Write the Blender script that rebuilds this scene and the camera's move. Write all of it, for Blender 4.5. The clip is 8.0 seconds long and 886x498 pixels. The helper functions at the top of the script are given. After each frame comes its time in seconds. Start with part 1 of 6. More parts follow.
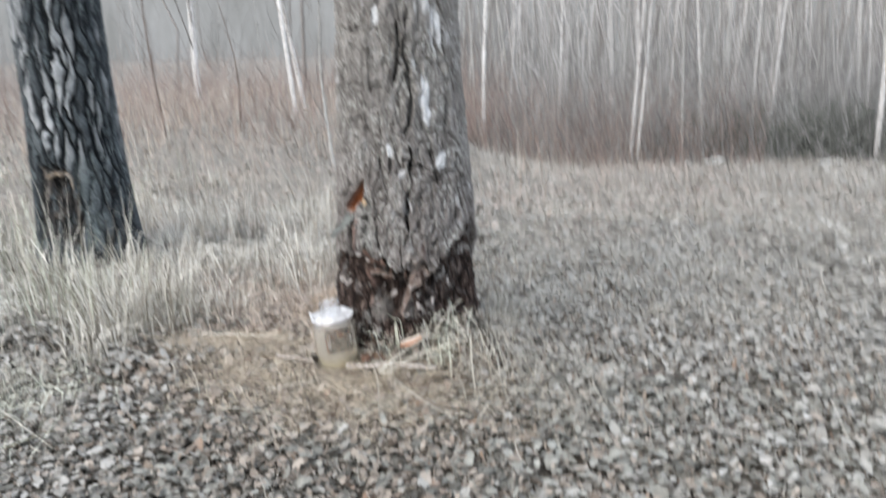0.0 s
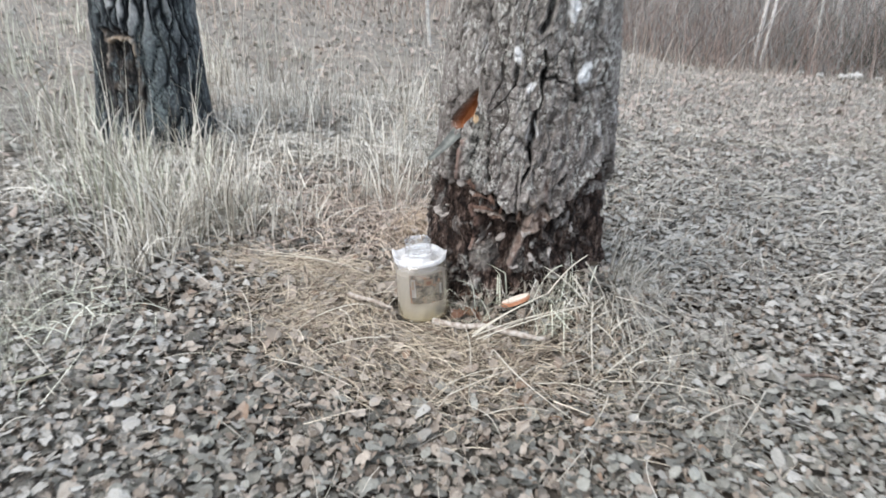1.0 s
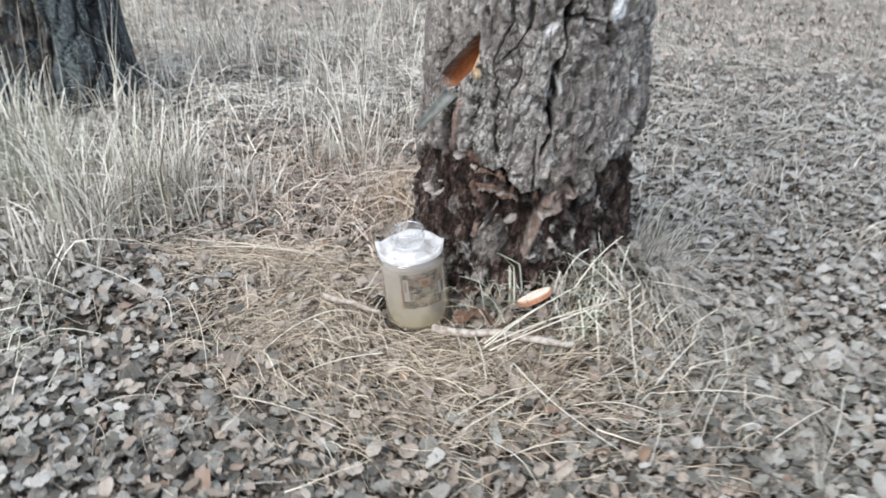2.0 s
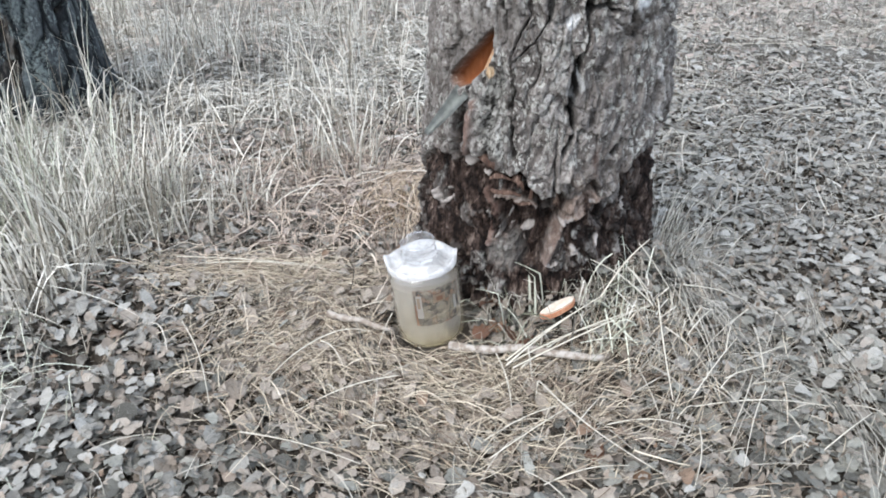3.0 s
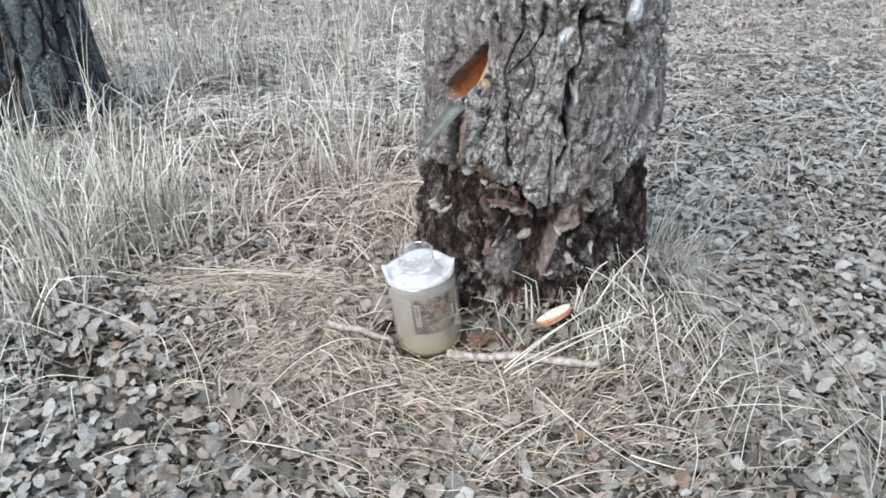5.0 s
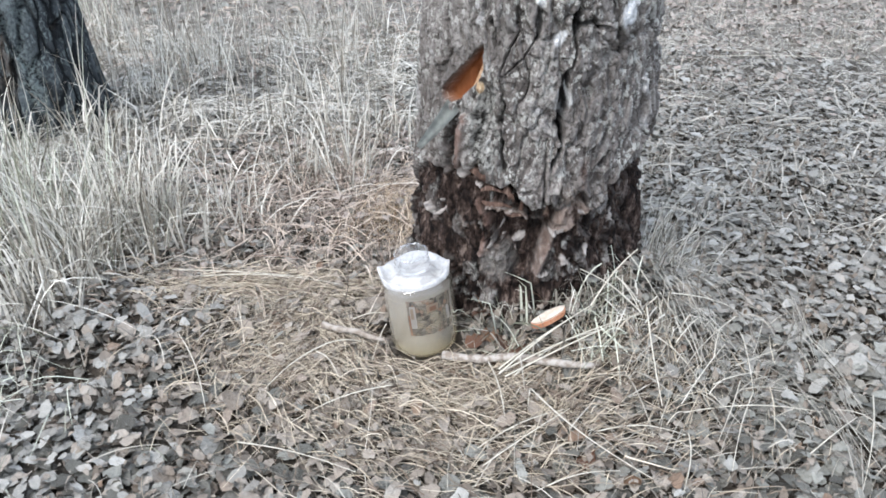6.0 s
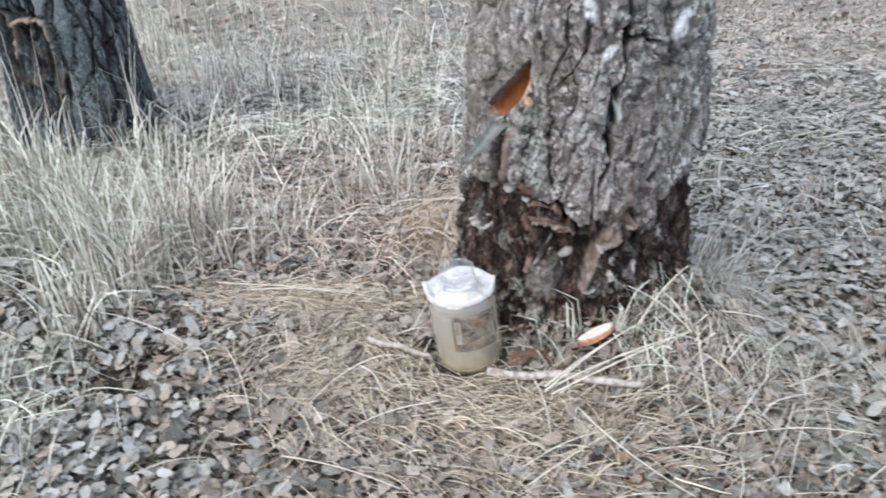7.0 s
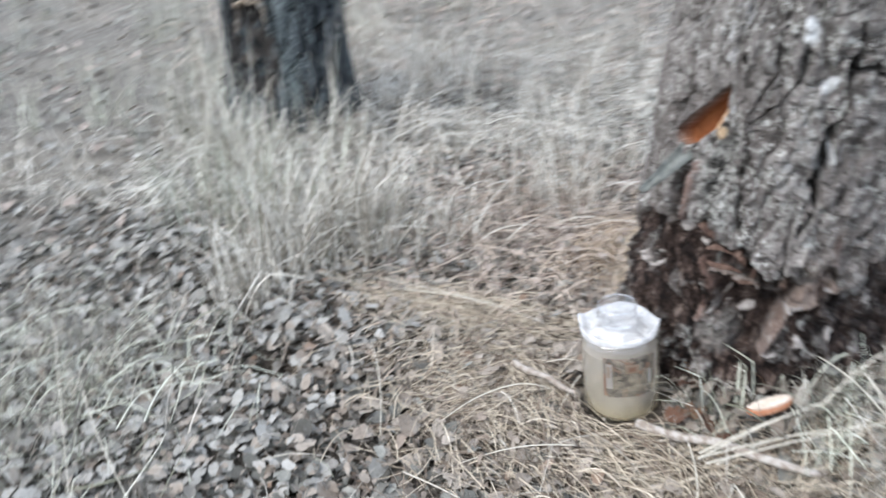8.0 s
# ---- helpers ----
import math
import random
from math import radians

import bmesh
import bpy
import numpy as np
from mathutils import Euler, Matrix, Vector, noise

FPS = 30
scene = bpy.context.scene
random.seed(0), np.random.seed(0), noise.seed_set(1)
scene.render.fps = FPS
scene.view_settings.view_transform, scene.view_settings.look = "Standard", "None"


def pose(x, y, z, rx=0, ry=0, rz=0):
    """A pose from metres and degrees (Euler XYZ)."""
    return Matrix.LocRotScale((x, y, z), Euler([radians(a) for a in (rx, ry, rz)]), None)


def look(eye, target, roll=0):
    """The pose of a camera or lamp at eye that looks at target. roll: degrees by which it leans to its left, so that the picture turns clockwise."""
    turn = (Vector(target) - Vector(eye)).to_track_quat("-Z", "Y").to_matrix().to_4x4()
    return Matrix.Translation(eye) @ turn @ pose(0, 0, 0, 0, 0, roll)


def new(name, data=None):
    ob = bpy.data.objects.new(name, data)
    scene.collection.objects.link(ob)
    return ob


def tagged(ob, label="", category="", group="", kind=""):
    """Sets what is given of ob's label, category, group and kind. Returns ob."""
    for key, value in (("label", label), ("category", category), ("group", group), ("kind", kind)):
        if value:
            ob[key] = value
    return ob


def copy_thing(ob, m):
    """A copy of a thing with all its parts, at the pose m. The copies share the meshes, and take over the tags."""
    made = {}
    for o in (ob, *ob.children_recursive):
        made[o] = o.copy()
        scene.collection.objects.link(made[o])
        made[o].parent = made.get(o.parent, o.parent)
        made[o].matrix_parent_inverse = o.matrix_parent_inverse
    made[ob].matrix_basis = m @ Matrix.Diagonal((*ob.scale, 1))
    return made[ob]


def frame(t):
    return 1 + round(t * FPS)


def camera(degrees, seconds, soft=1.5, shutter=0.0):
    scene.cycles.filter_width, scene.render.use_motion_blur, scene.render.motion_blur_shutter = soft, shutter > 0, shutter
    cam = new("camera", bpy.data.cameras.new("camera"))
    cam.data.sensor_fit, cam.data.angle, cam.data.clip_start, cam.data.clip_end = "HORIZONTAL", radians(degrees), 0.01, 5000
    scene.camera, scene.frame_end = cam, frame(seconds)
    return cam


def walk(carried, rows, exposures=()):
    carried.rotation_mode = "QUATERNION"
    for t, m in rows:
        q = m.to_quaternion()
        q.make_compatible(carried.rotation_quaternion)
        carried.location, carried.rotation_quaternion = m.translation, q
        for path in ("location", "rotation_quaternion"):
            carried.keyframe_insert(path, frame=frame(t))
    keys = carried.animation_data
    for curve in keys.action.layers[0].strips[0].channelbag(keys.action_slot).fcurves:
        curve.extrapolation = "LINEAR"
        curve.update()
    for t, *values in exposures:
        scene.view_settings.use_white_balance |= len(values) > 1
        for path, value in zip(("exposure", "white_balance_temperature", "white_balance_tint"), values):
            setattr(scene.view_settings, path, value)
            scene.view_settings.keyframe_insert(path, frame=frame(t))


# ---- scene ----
cam = camera(58.9, 8.0, soft=1.7, shutter=0.8)
PATH = [
    (0, (0.253, -2.79, 1.043), (0.072, -0.859, 0.555), -1.3),
    (0.2, (0.2387, -2.7296, 1.0681), (0.0784, -0.8208, 0.4929), -2.14),
    (0.5, (0.15, -2.541, 1.05), (-0.029, -0.631, 0.484), -0.8),
    (0.8, (0.1121, -2.3351, 1.0195), (-0.2699, -0.5012, 0.317), -0.33),
    (1, (0.078, -2.215, 1.023), (-0.281, -0.405, 0.252), 2.8),
    (1.2, (0.0607, -2.1371, 1.0259), (-0.3024, -0.3418, 0.223), 1.11),
    (1.5, (0.005, -1.998, 1.008), (-0.294, -0.204, 0.176), 1.9),
    (1.7, (-0.0397, -1.8999, 0.9897), (-0.2957, -0.1226, 0.1086), 2.04),
    (2.8, (-0.183, -1.671, 0.977), (-0.371, 0.051, -0.022), -1.6),
    (3, (-0.179, -1.666, 0.979), (-0.357, 0.066, -0.004), -1.0),
    (3.5, (-0.168, -1.669, 0.984), (-0.374, 0.065, 0.009), -2.1),
    (4, (-0.176, -1.68, 0.986), (-0.372, 0.049, -0.001), -1.9),
    (4.2, (-0.1845, -1.6871, 0.9807), (-0.3557, 0.0493, 0.0033), -1.37),
    (5.5, (-0.173, -1.689, 0.991), (-0.346, 0.059, 0.035), -1.4),
    (6, (-0.175, -1.692, 0.993), (-0.337, 0.056, 0.035), -1.2),
    (6.5, (-0.176, -1.69, 0.99), (-0.373, 0.064, 0.05), -1.8),
    (7, (-0.187, -1.686, 0.991), (-0.451, 0.069, 0.069), -2.4),
    (7.2, (-0.211, -1.6746, 0.997), (-0.5336, 0.0626, 0.0608), -3.6),
    (7.5, (-0.196, -1.642, 0.991), (-0.786, 0.048, 0.097), -3.2),
    (7.7, (-0.2038, -1.6301, 0.9808), (-0.8141, 0.0633, 0.1073), -1.53),
    (7.9, (-0.1845, -1.6035, 0.9786), (-0.8395, 0.0648, 0.0926), -1.66),
    (8, (-0.154, -1.561, 0.98), (-0.883, 0.063, 0.067), -1.7),
]
EXPOSURE = [(0, 1.12, 6650, 10), (1.6, 1.12, 6620, 10), (3.0, 1.14, 6400, 9), (8, 1.16, 6330, 10)]
walk(cam, [(t, look(eye, target, roll)) for t, eye, target, roll in PATH], EXPOSURE)

# ---- light ----
world = bpy.data.worlds.new("overcast_sky")
scene.world = world
world.use_nodes = True
wn, wl = world.node_tree.nodes, world.node_tree.links
wn.clear()
sky = wn.new("ShaderNodeTexSky")
sky.sky_type = 'NISHITA'
sky.sun_disc = False
sky.sun_elevation, sky.sun_rotation = radians(38), radians(215)
sky.air_density, sky.dust_density = 1.0, 4.0
haze = wn.new("ShaderNodeMixRGB")
haze.inputs[0].default_value = 0.82
haze.inputs[2].default_value = (7.0, 8.0, 9.6, 1)
wb = wn.new("ShaderNodeBackground")
wb.inputs[1].default_value = 0.12
wo = wn.new("ShaderNodeOutputWorld")
wl.new(sky.outputs[0], haze.inputs[1])
wl.new(haze.outputs[0], wb.inputs[0])
wl.new(wb.outputs[0], wo.inputs[0])

sun = new("sun", bpy.data.lights.new("sun", 'SUN'))
sun.data.energy, sun.data.angle, sun.data.color = 1.35, radians(35), (1.0, 0.985, 0.97)
sun.matrix_world = look((-2.2, -3.0, 4.4), (0, 0, 0))


# ---- materials ----
class Nodes:
    """A small helper round a material's node tree."""

    def __init__(self, name):
        self.mat = bpy.data.materials.new(name)
        self.mat.use_nodes = True
        self.tree = self.mat.node_tree
        self.bsdf = self.tree.nodes["Principled BSDF"]

    def add(self, kind, **inputs):
        n = self.tree.nodes.new(kind)
        for key, value in inputs.items():
            self.put(n, key.replace("_", " "), value)
        return n

    def put(self, n, key, value):
        socket = n.inputs[int(key)] if key.isdigit() else n.inputs[key]
        if isinstance(value, bpy.types.NodeSocket):
            self.tree.links.new(value, socket)
        else:
            socket.default_value = value

    def noise(self, scale, detail=4.0, rough=0.6, vector=None, stretch=None):
        n = self.add("ShaderNodeTexNoise", Scale=scale, Detail=detail, Roughness=rough)
        if vector is None:
            vector = self.add("ShaderNodeTexCoord").outputs["Object"]
        if stretch:
            m = self.add("ShaderNodeMapping", Vector=vector, Scale=stretch)
            vector = m.outputs[0]
        self.put(n, "Vector", vector)
        return n.outputs["Fac"]

    def ramp(self, fac, *stops):
        n = self.add("ShaderNodeValToRGB", Fac=fac)
        e = n.color_ramp.elements
        while len(e) < len(stops):
            e.new(0.5)
        for el, (pos, col) in zip(e, stops):
            el.position = pos
            el.color = (*col, 1) if len(col) == 3 else col
        return n.outputs["Color"]

    def mix(self, fac, a, b, blend='MIX'):
        n = self.add("ShaderNodeMixRGB")
        n.blend_type = blend
        for i, v in enumerate((fac, a, b)):
            if isinstance(v, tuple) and len(v) == 3:
                v = (*v, 1)
            self.put(n, str(i), v)
        return n.outputs[0]

    def maths(self, op, a, b=0.0):
        n = self.add("ShaderNodeMath")
        n.operation = op
        self.put(n, "0", a)
        self.put(n, "1", b)
        return n.outputs[0]

    def attr(self, name):
        n = self.add("ShaderNodeAttribute")
        n.attribute_name = name
        return n.outputs["Fac"]

    def island(self):
        return self.add("ShaderNodeNewGeometry").outputs["Random Per Island"]

    def random(self):
        return self.add("ShaderNodeObjectInfo").outputs["Random"]

    def bump(self, height, strength=0.5, distance=0.01):
        n = self.add("ShaderNodeBump", Strength=strength, Distance=distance, Height=height)
        self.put(self.bsdf, "Normal", n.outputs[0])

    def done(self, colour=None, rough=0.8, spec=0.3, **more):
        if colour is not None:
            self.put(self.bsdf, "Base Color", (*colour, 1) if isinstance(colour, tuple) and len(colour) == 3 else colour)
        self.put(self.bsdf, "Roughness", rough)
        self.put(self.bsdf, "Specular IOR Level", spec)
        for key, value in more.items():
            self.put(self.bsdf, key.replace("_", " "), value)
        return self.mat


GREY_LEAVES = ((0.0, (0.125, 0.119, 0.101)), (0.2, (0.210, 0.206, 0.178)), (0.6, (0.287, 0.287, 0.252)), (0.88, (0.345, 0.346, 0.308)), (0.95, (0.27, 0.235, 0.195)), (1.0, (0.215, 0.165, 0.125)))
BROWN_LEAVES = ((0.0, (0.11, 0.086, 0.067)), (0.15, (0.205, 0.165, 0.130)), (0.45, (0.325, 0.272, 0.222)), (0.8, (0.44, 0.382, 0.32)), (0.95, (0.32, 0.245, 0.19)), (1.0, (0.25, 0.155, 0.10)))


def leaf_material(name, source, tones):
    n = Nodes(name)
    r = n.random() if source == "object" else n.island()
    base = n.ramp(r, *tones)
    vein = n.noise(90, 5, 0.7)
    blot = n.noise(30, 3, 0.5)
    col = n.mix(n.maths('MULTIPLY', vein, 0.6), base, (0.11, 0.092, 0.073))
    col = n.mix(n.ramp(blot, (0.52, (0, 0, 0)), (0.75, (0.45, 0.45, 0.45))), col, (0.40, 0.385, 0.35))
    n.bump(n.maths('ADD', vein, n.maths('MULTIPLY', blot, 1.5)), 0.8, 0.010)
    return n.done(col, 0.78, 0.3)


def straw_material(name, dark, pale, warm):
    n = Nodes(name)
    base = n.ramp(n.island(), (0.0, tuple(c * 0.6 for c in dark)), (0.2, dark), (0.5, pale), (0.8, pale), (1.0, warm))
    streak = n.noise(60, 3, 0.6)
    col = n.mix(n.ramp(streak, (0.42, (0, 0, 0)), (0.7, (0.45, 0.45, 0.45))), base, dark)
    return n.done(col, 0.62, 0.4)


def soil_material():
    """Dark humus under the trees, going over into bleached, matted grass farther out."""
    n = Nodes("forest_soil")
    big, small = n.noise(0.9, 4), n.noise(28, 6, 0.75)
    fine = n.noise(9, 5, 0.7)
    humus = n.ramp(small, (0.3, (0.030, 0.025, 0.020)), (0.5, (0.080, 0.069, 0.057)), (0.62, (0.14, 0.125, 0.105)), (0.75, (0.24, 0.218, 0.19)))
    humus = n.mix(n.ramp(fine, (0.45, (0, 0, 0)), (0.65, (0.6, 0.6, 0.6))), humus, (0.065, 0.050, 0.038))
    mat = n.ramp(small, (0.3, (0.07, 0.062, 0.052)), (0.45, (0.135, 0.122, 0.105)), (0.57, (0.235, 0.217, 0.191)), (0.72, (0.37, 0.343, 0.308)))
    mat = n.mix(n.ramp(big, (0.4, (0, 0, 0)), (0.65, (0.4, 0.4, 0.4))), mat, (0.31, 0.275, 0.225))
    far = n.add("ShaderNodeVectorMath", **{"0": n.add("ShaderNodeTexCoord").outputs["Object"]})
    far.operation = 'LENGTH'
    away = n.maths('ADD', n.maths('MULTIPLY', far.outputs["Value"], 0.1), n.maths('MULTIPLY', big, 0.1))
    col = n.mix(n.ramp(away, (0.16, (0, 0, 0)), (0.29, (1, 1, 1))), humus, mat)
    n.bump(small, 0.9, 0.03)
    return n.done(col, 0.95, 0.1)


def bark_material(name, tones, fissure, lichen, scars):
    """Weathered plates over dark fissures, crevice shade deepened in the colour; the masks baked on the trunk bring in
    wounds, lichen, white bark and fresh wood.
    """
    n = Nodes(name)
    vec = n.add("ShaderNodeTexCoord").outputs["Object"]
    grain = n.noise(55, 7, 0.7, vec, (1, 1, 0.4))
    fine = n.noise(210, 5, 0.7, vec)
    blot = n.noise(7, 4, 0.6, vec)
    tone_of = n.maths('ADD', n.maths('MULTIPLY', grain, 0.34), n.maths('ADD', n.maths('MULTIPLY', n.attr("tone"), 0.46), n.maths('MULTIPLY', blot, 0.22)))
    col = n.ramp(tone_of, *zip((0.30, 0.43, 0.54, 0.70), tones))
    col = n.mix(n.ramp(blot, (0.46, (0, 0, 0)), (0.68, (0.35, 0.35, 0.35))), col, fissure[1])
    nick = n.ramp(n.noise(120, 4, 0.6, vec, (1, 1, 0.4)), (0.34, (0.65, 0.65, 0.65)), (0.42, (0, 0, 0)))
    col = n.mix(nick, col, fissure[0])
    speck = n.ramp(fine, (0.38, (0.55, 0.55, 0.55)), (0.50, (0, 0, 0)))
    col = n.mix(speck, col, fissure[1])
    # crusts of pale lichen sit in clusters on the plates
    crust = n.ramp(n.noise(92, 5, 0.70, vec, (1, 1, 0.7)), (0.53, (0, 0, 0)), (0.56, (1, 1, 1)))
    cluster = n.ramp(n.noise(11, 3, 0.6, vec), (0.42, (0.14, 0.14, 0.14)), (0.56, (0.80, 0.80, 0.80)))
    col = n.mix(n.maths('MULTIPLY', crust, cluster), col, lichen)
    # dark fissure bark, with crevice shade painted in where the plate mask is low
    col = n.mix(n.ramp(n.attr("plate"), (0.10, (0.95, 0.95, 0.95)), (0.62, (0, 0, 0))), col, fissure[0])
    lich = n.maths('MULTIPLY', n.attr("lichen"), n.ramp(n.noise(95, 4, 0.65, vec), (0.42, (0, 0, 0)), (0.56, (1, 1, 1))))
    col = n.mix(lich, col, lichen)
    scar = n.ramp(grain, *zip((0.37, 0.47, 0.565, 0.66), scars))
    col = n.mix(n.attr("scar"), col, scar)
    pale = n.ramp(grain, (0.3, (0.19, 0.135, 0.105)), (0.55, (0.40, 0.325, 0.27)), (0.75, (0.62, 0.56, 0.50)))
    col = n.mix(n.attr("pale"), col, pale)
    pink = n.ramp(grain, (0.3, (0.07, 0.036, 0.027)), (0.6, (0.23, 0.145, 0.115)), (0.75, (0.36, 0.28, 0.24)))
    col = n.mix(n.attr("pink"), col, pink)
    white = n.ramp(fine, (0.35, (0.50, 0.50, 0.49)), (0.6, (0.80, 0.80, 0.79)))
    col = n.mix(n.attr("white"), col, white)
    cut = n.ramp(n.noise(30, 5, 0.6, vec, (1, 1, 0.3)), (0.3, (0.19, 0.060, 0.019)), (0.55, (0.30, 0.105, 0.038)), (0.75, (0.42, 0.175, 0.075)))
    col = n.mix(n.attr("fresh"), col, cut)
    cream = n.ramp(fine, (0.3, (0.50, 0.30, 0.15)), (0.6, (0.78, 0.62, 0.42)))
    col = n.mix(n.attr("cream"), col, cream)
    h = n.maths('ADD', grain, n.maths('MULTIPLY', fine, 0.4))
    n.bump(h, 0.9, 0.010)
    return n.done(col, 0.88, 0.2)


def birch_skin_material(name, pale, dark, amount, scale=7, stretch=(1, 1, 3.0)):
    n = Nodes(name)
    vec = n.add("ShaderNodeTexCoord").outputs["Object"]
    rings = n.noise(scale, 5, 0.65, vec, stretch)
    col = n.mix(n.ramp(rings, (amount - 0.05, (0, 0, 0)), (amount + 0.08, (1, 1, 1))), pale, dark)
    col = n.mix(n.maths('MULTIPLY', n.random(), 0.35), col, dark)
    return n.done(col, 0.75, 0.25)


def plain_wood_material(name, dark, mid, pale, scale=60, stretch=(1, 1, 0.2)):
    n = Nodes(name)
    grain = n.noise(scale, 6, 0.65, None, stretch)
    col = n.ramp(grain, (0.3, dark), (0.55, mid), (0.75, pale))
    n.bump(grain, 0.5, 0.003)
    return n.done(col, 0.78, 0.3)


M_LEAF = leaf_material("dry_leaf", "object", tuple((p, tuple(c * 0.86 for c in q)) for p, q in GREY_LEAVES))
M_LITTER = leaf_material("dry_leaf_litter", "island", GREY_LEAVES)
FADED_LEAVES = ((0.0, (0.198, 0.186, 0.164)), (0.3, (0.308, 0.296, 0.268)), (0.6, (0.402, 0.391, 0.356)), (0.9, (0.500, 0.487, 0.450)), (1.0, (0.34, 0.285, 0.235)))
M_FADED_LITTER = leaf_material("faded_leaf_litter", "island", FADED_LEAVES)
PINK_LEAVES = ((0.0, (0.18, 0.138, 0.115)), (0.3, (0.34, 0.275, 0.236)), (0.6, (0.455, 0.378, 0.328)), (0.9, (0.55, 0.468, 0.412)), (1.0, (0.37, 0.275, 0.215)))
M_PINK_LITTER = leaf_material("pinkish_leaf_litter", "island", PINK_LEAVES)
M_BROWN_LITTER = leaf_material("brown_leaf_litter", "island", BROWN_LEAVES)
# the grey leaf tones darkened to stand for shade between the leaves
M_SHADED_LITTER = leaf_material("shaded_leaf_litter", "island", tuple((p, tuple(c * 0.55 for c in q)) for p, q in GREY_LEAVES))
M_SOIL = soil_material()
M_BARK = bark_material("old_birch_bark", ((0.046, 0.038, 0.033), (0.122, 0.107, 0.098), (0.226, 0.203, 0.187), (0.392, 0.366, 0.340)),
                       ((0.020, 0.017, 0.015), (0.085, 0.068, 0.056)), (0.50, 0.492, 0.45),
                       ((0.0045, 0.003, 0.0025), (0.015, 0.0092, 0.0070), (0.058, 0.038, 0.030), (0.20, 0.155, 0.13)))
M_BARK_DARK = bark_material("dark_birch_bark", ((0.014, 0.016, 0.018), (0.030, 0.035, 0.039), (0.057, 0.066, 0.072), (0.120, 0.135, 0.142)),
                            ((0.007, 0.008, 0.009), (0.030, 0.034, 0.034)), (0.17, 0.20, 0.195),
                            ((0.004, 0.004, 0.004), (0.012, 0.010, 0.0095), (0.040, 0.034, 0.029), (0.12, 0.11, 0.095)))
M_STRAW = straw_material("pale_straw", (0.20, 0.174, 0.135), (0.595, 0.562, 0.492), (0.75, 0.715, 0.63))
M_HAY = straw_material("brown_hay", (0.165, 0.119, 0.084), (0.485, 0.412, 0.308), (0.66, 0.585, 0.465))
M_STALK = straw_material("bleached_straw", (0.24, 0.21, 0.165), (0.56, 0.52, 0.435), (0.66, 0.62, 0.53))
M_OCHRE_HAY = straw_material("ochre_hay", (0.16, 0.098, 0.058), (0.47, 0.372, 0.262), (0.63, 0.53, 0.40))
M_DULL_STRAW = straw_material("dull_straw", (0.15, 0.13, 0.105), (0.38, 0.35, 0.295), (0.54, 0.50, 0.43))
M_ROSY_HAY = straw_material("pinkish_hay", (0.17, 0.12, 0.092), (0.52, 0.425, 0.34), (0.70, 0.605, 0.50))
M_GREEN_STRAW = straw_material("greenish_straw", (0.18, 0.178, 0.125), (0.55, 0.558, 0.455), (0.73, 0.735, 0.62))
M_CROWN = plain_wood_material("grey_brown_twig", (0.14, 0.125, 0.112), (0.21, 0.192, 0.175), (0.29, 0.27, 0.25))
M_TWIG = plain_wood_material("brown_twig", (0.06, 0.042, 0.034), (0.14, 0.105, 0.085), (0.24, 0.20, 0.17))
M_THICKET = straw_material("bare_thicket", (0.13, 0.122, 0.114), (0.285, 0.273, 0.256), (0.44, 0.43, 0.405))
M_FAR_BRUSH = straw_material("far_bare_brush", (0.10, 0.094, 0.088), (0.205, 0.197, 0.188), (0.31, 0.30, 0.288))
M_RED_BRUSH = straw_material("red_brown_brush", (0.14, 0.10, 0.083), (0.30, 0.225, 0.19), (0.42, 0.345, 0.30))
M_DARK_BRUSH = straw_material("dark_green_brush", (0.045, 0.048, 0.038), (0.10, 0.105, 0.085), (0.19, 0.19, 0.16))
M_PALE_BIRCH = birch_skin_material("pale_birch_bark", (0.62, 0.60, 0.57), (0.17, 0.145, 0.125), 0.56)
M_UPPER_BARK = birch_skin_material("upper_birch_bark", (0.36, 0.345, 0.325), (0.085, 0.075, 0.068), 0.50, 9, (1, 1, 1.2))
M_GREY_STEM = birch_skin_material("grey_stem_bark", (0.44, 0.43, 0.40), (0.16, 0.148, 0.13), 0.55)
M_STICK = birch_skin_material("stick_bark", (0.50, 0.455, 0.40), (0.17, 0.135, 0.105), 0.50, 45, (1, 1, 1))
M_PALE_STICK = birch_skin_material("peeling_stick_bark", (0.38, 0.345, 0.305), (0.22, 0.18, 0.145), 0.52, 60, (1, 1, 1))
M_SPLINTER = plain_wood_material("splintered_wood", (0.030, 0.016, 0.012), (0.10, 0.058, 0.042), (0.34, 0.255, 0.195), 110)
M_CHIP = plain_wood_material("fresh_chip_wood", (0.46, 0.36, 0.27), (0.62, 0.53, 0.44), (0.72, 0.65, 0.57), 55)
M_CHIP_EDGE = plain_wood_material("orange_inner_bark", (0.36, 0.14, 0.07), (0.52, 0.24, 0.135), (0.64, 0.38, 0.25), 40)


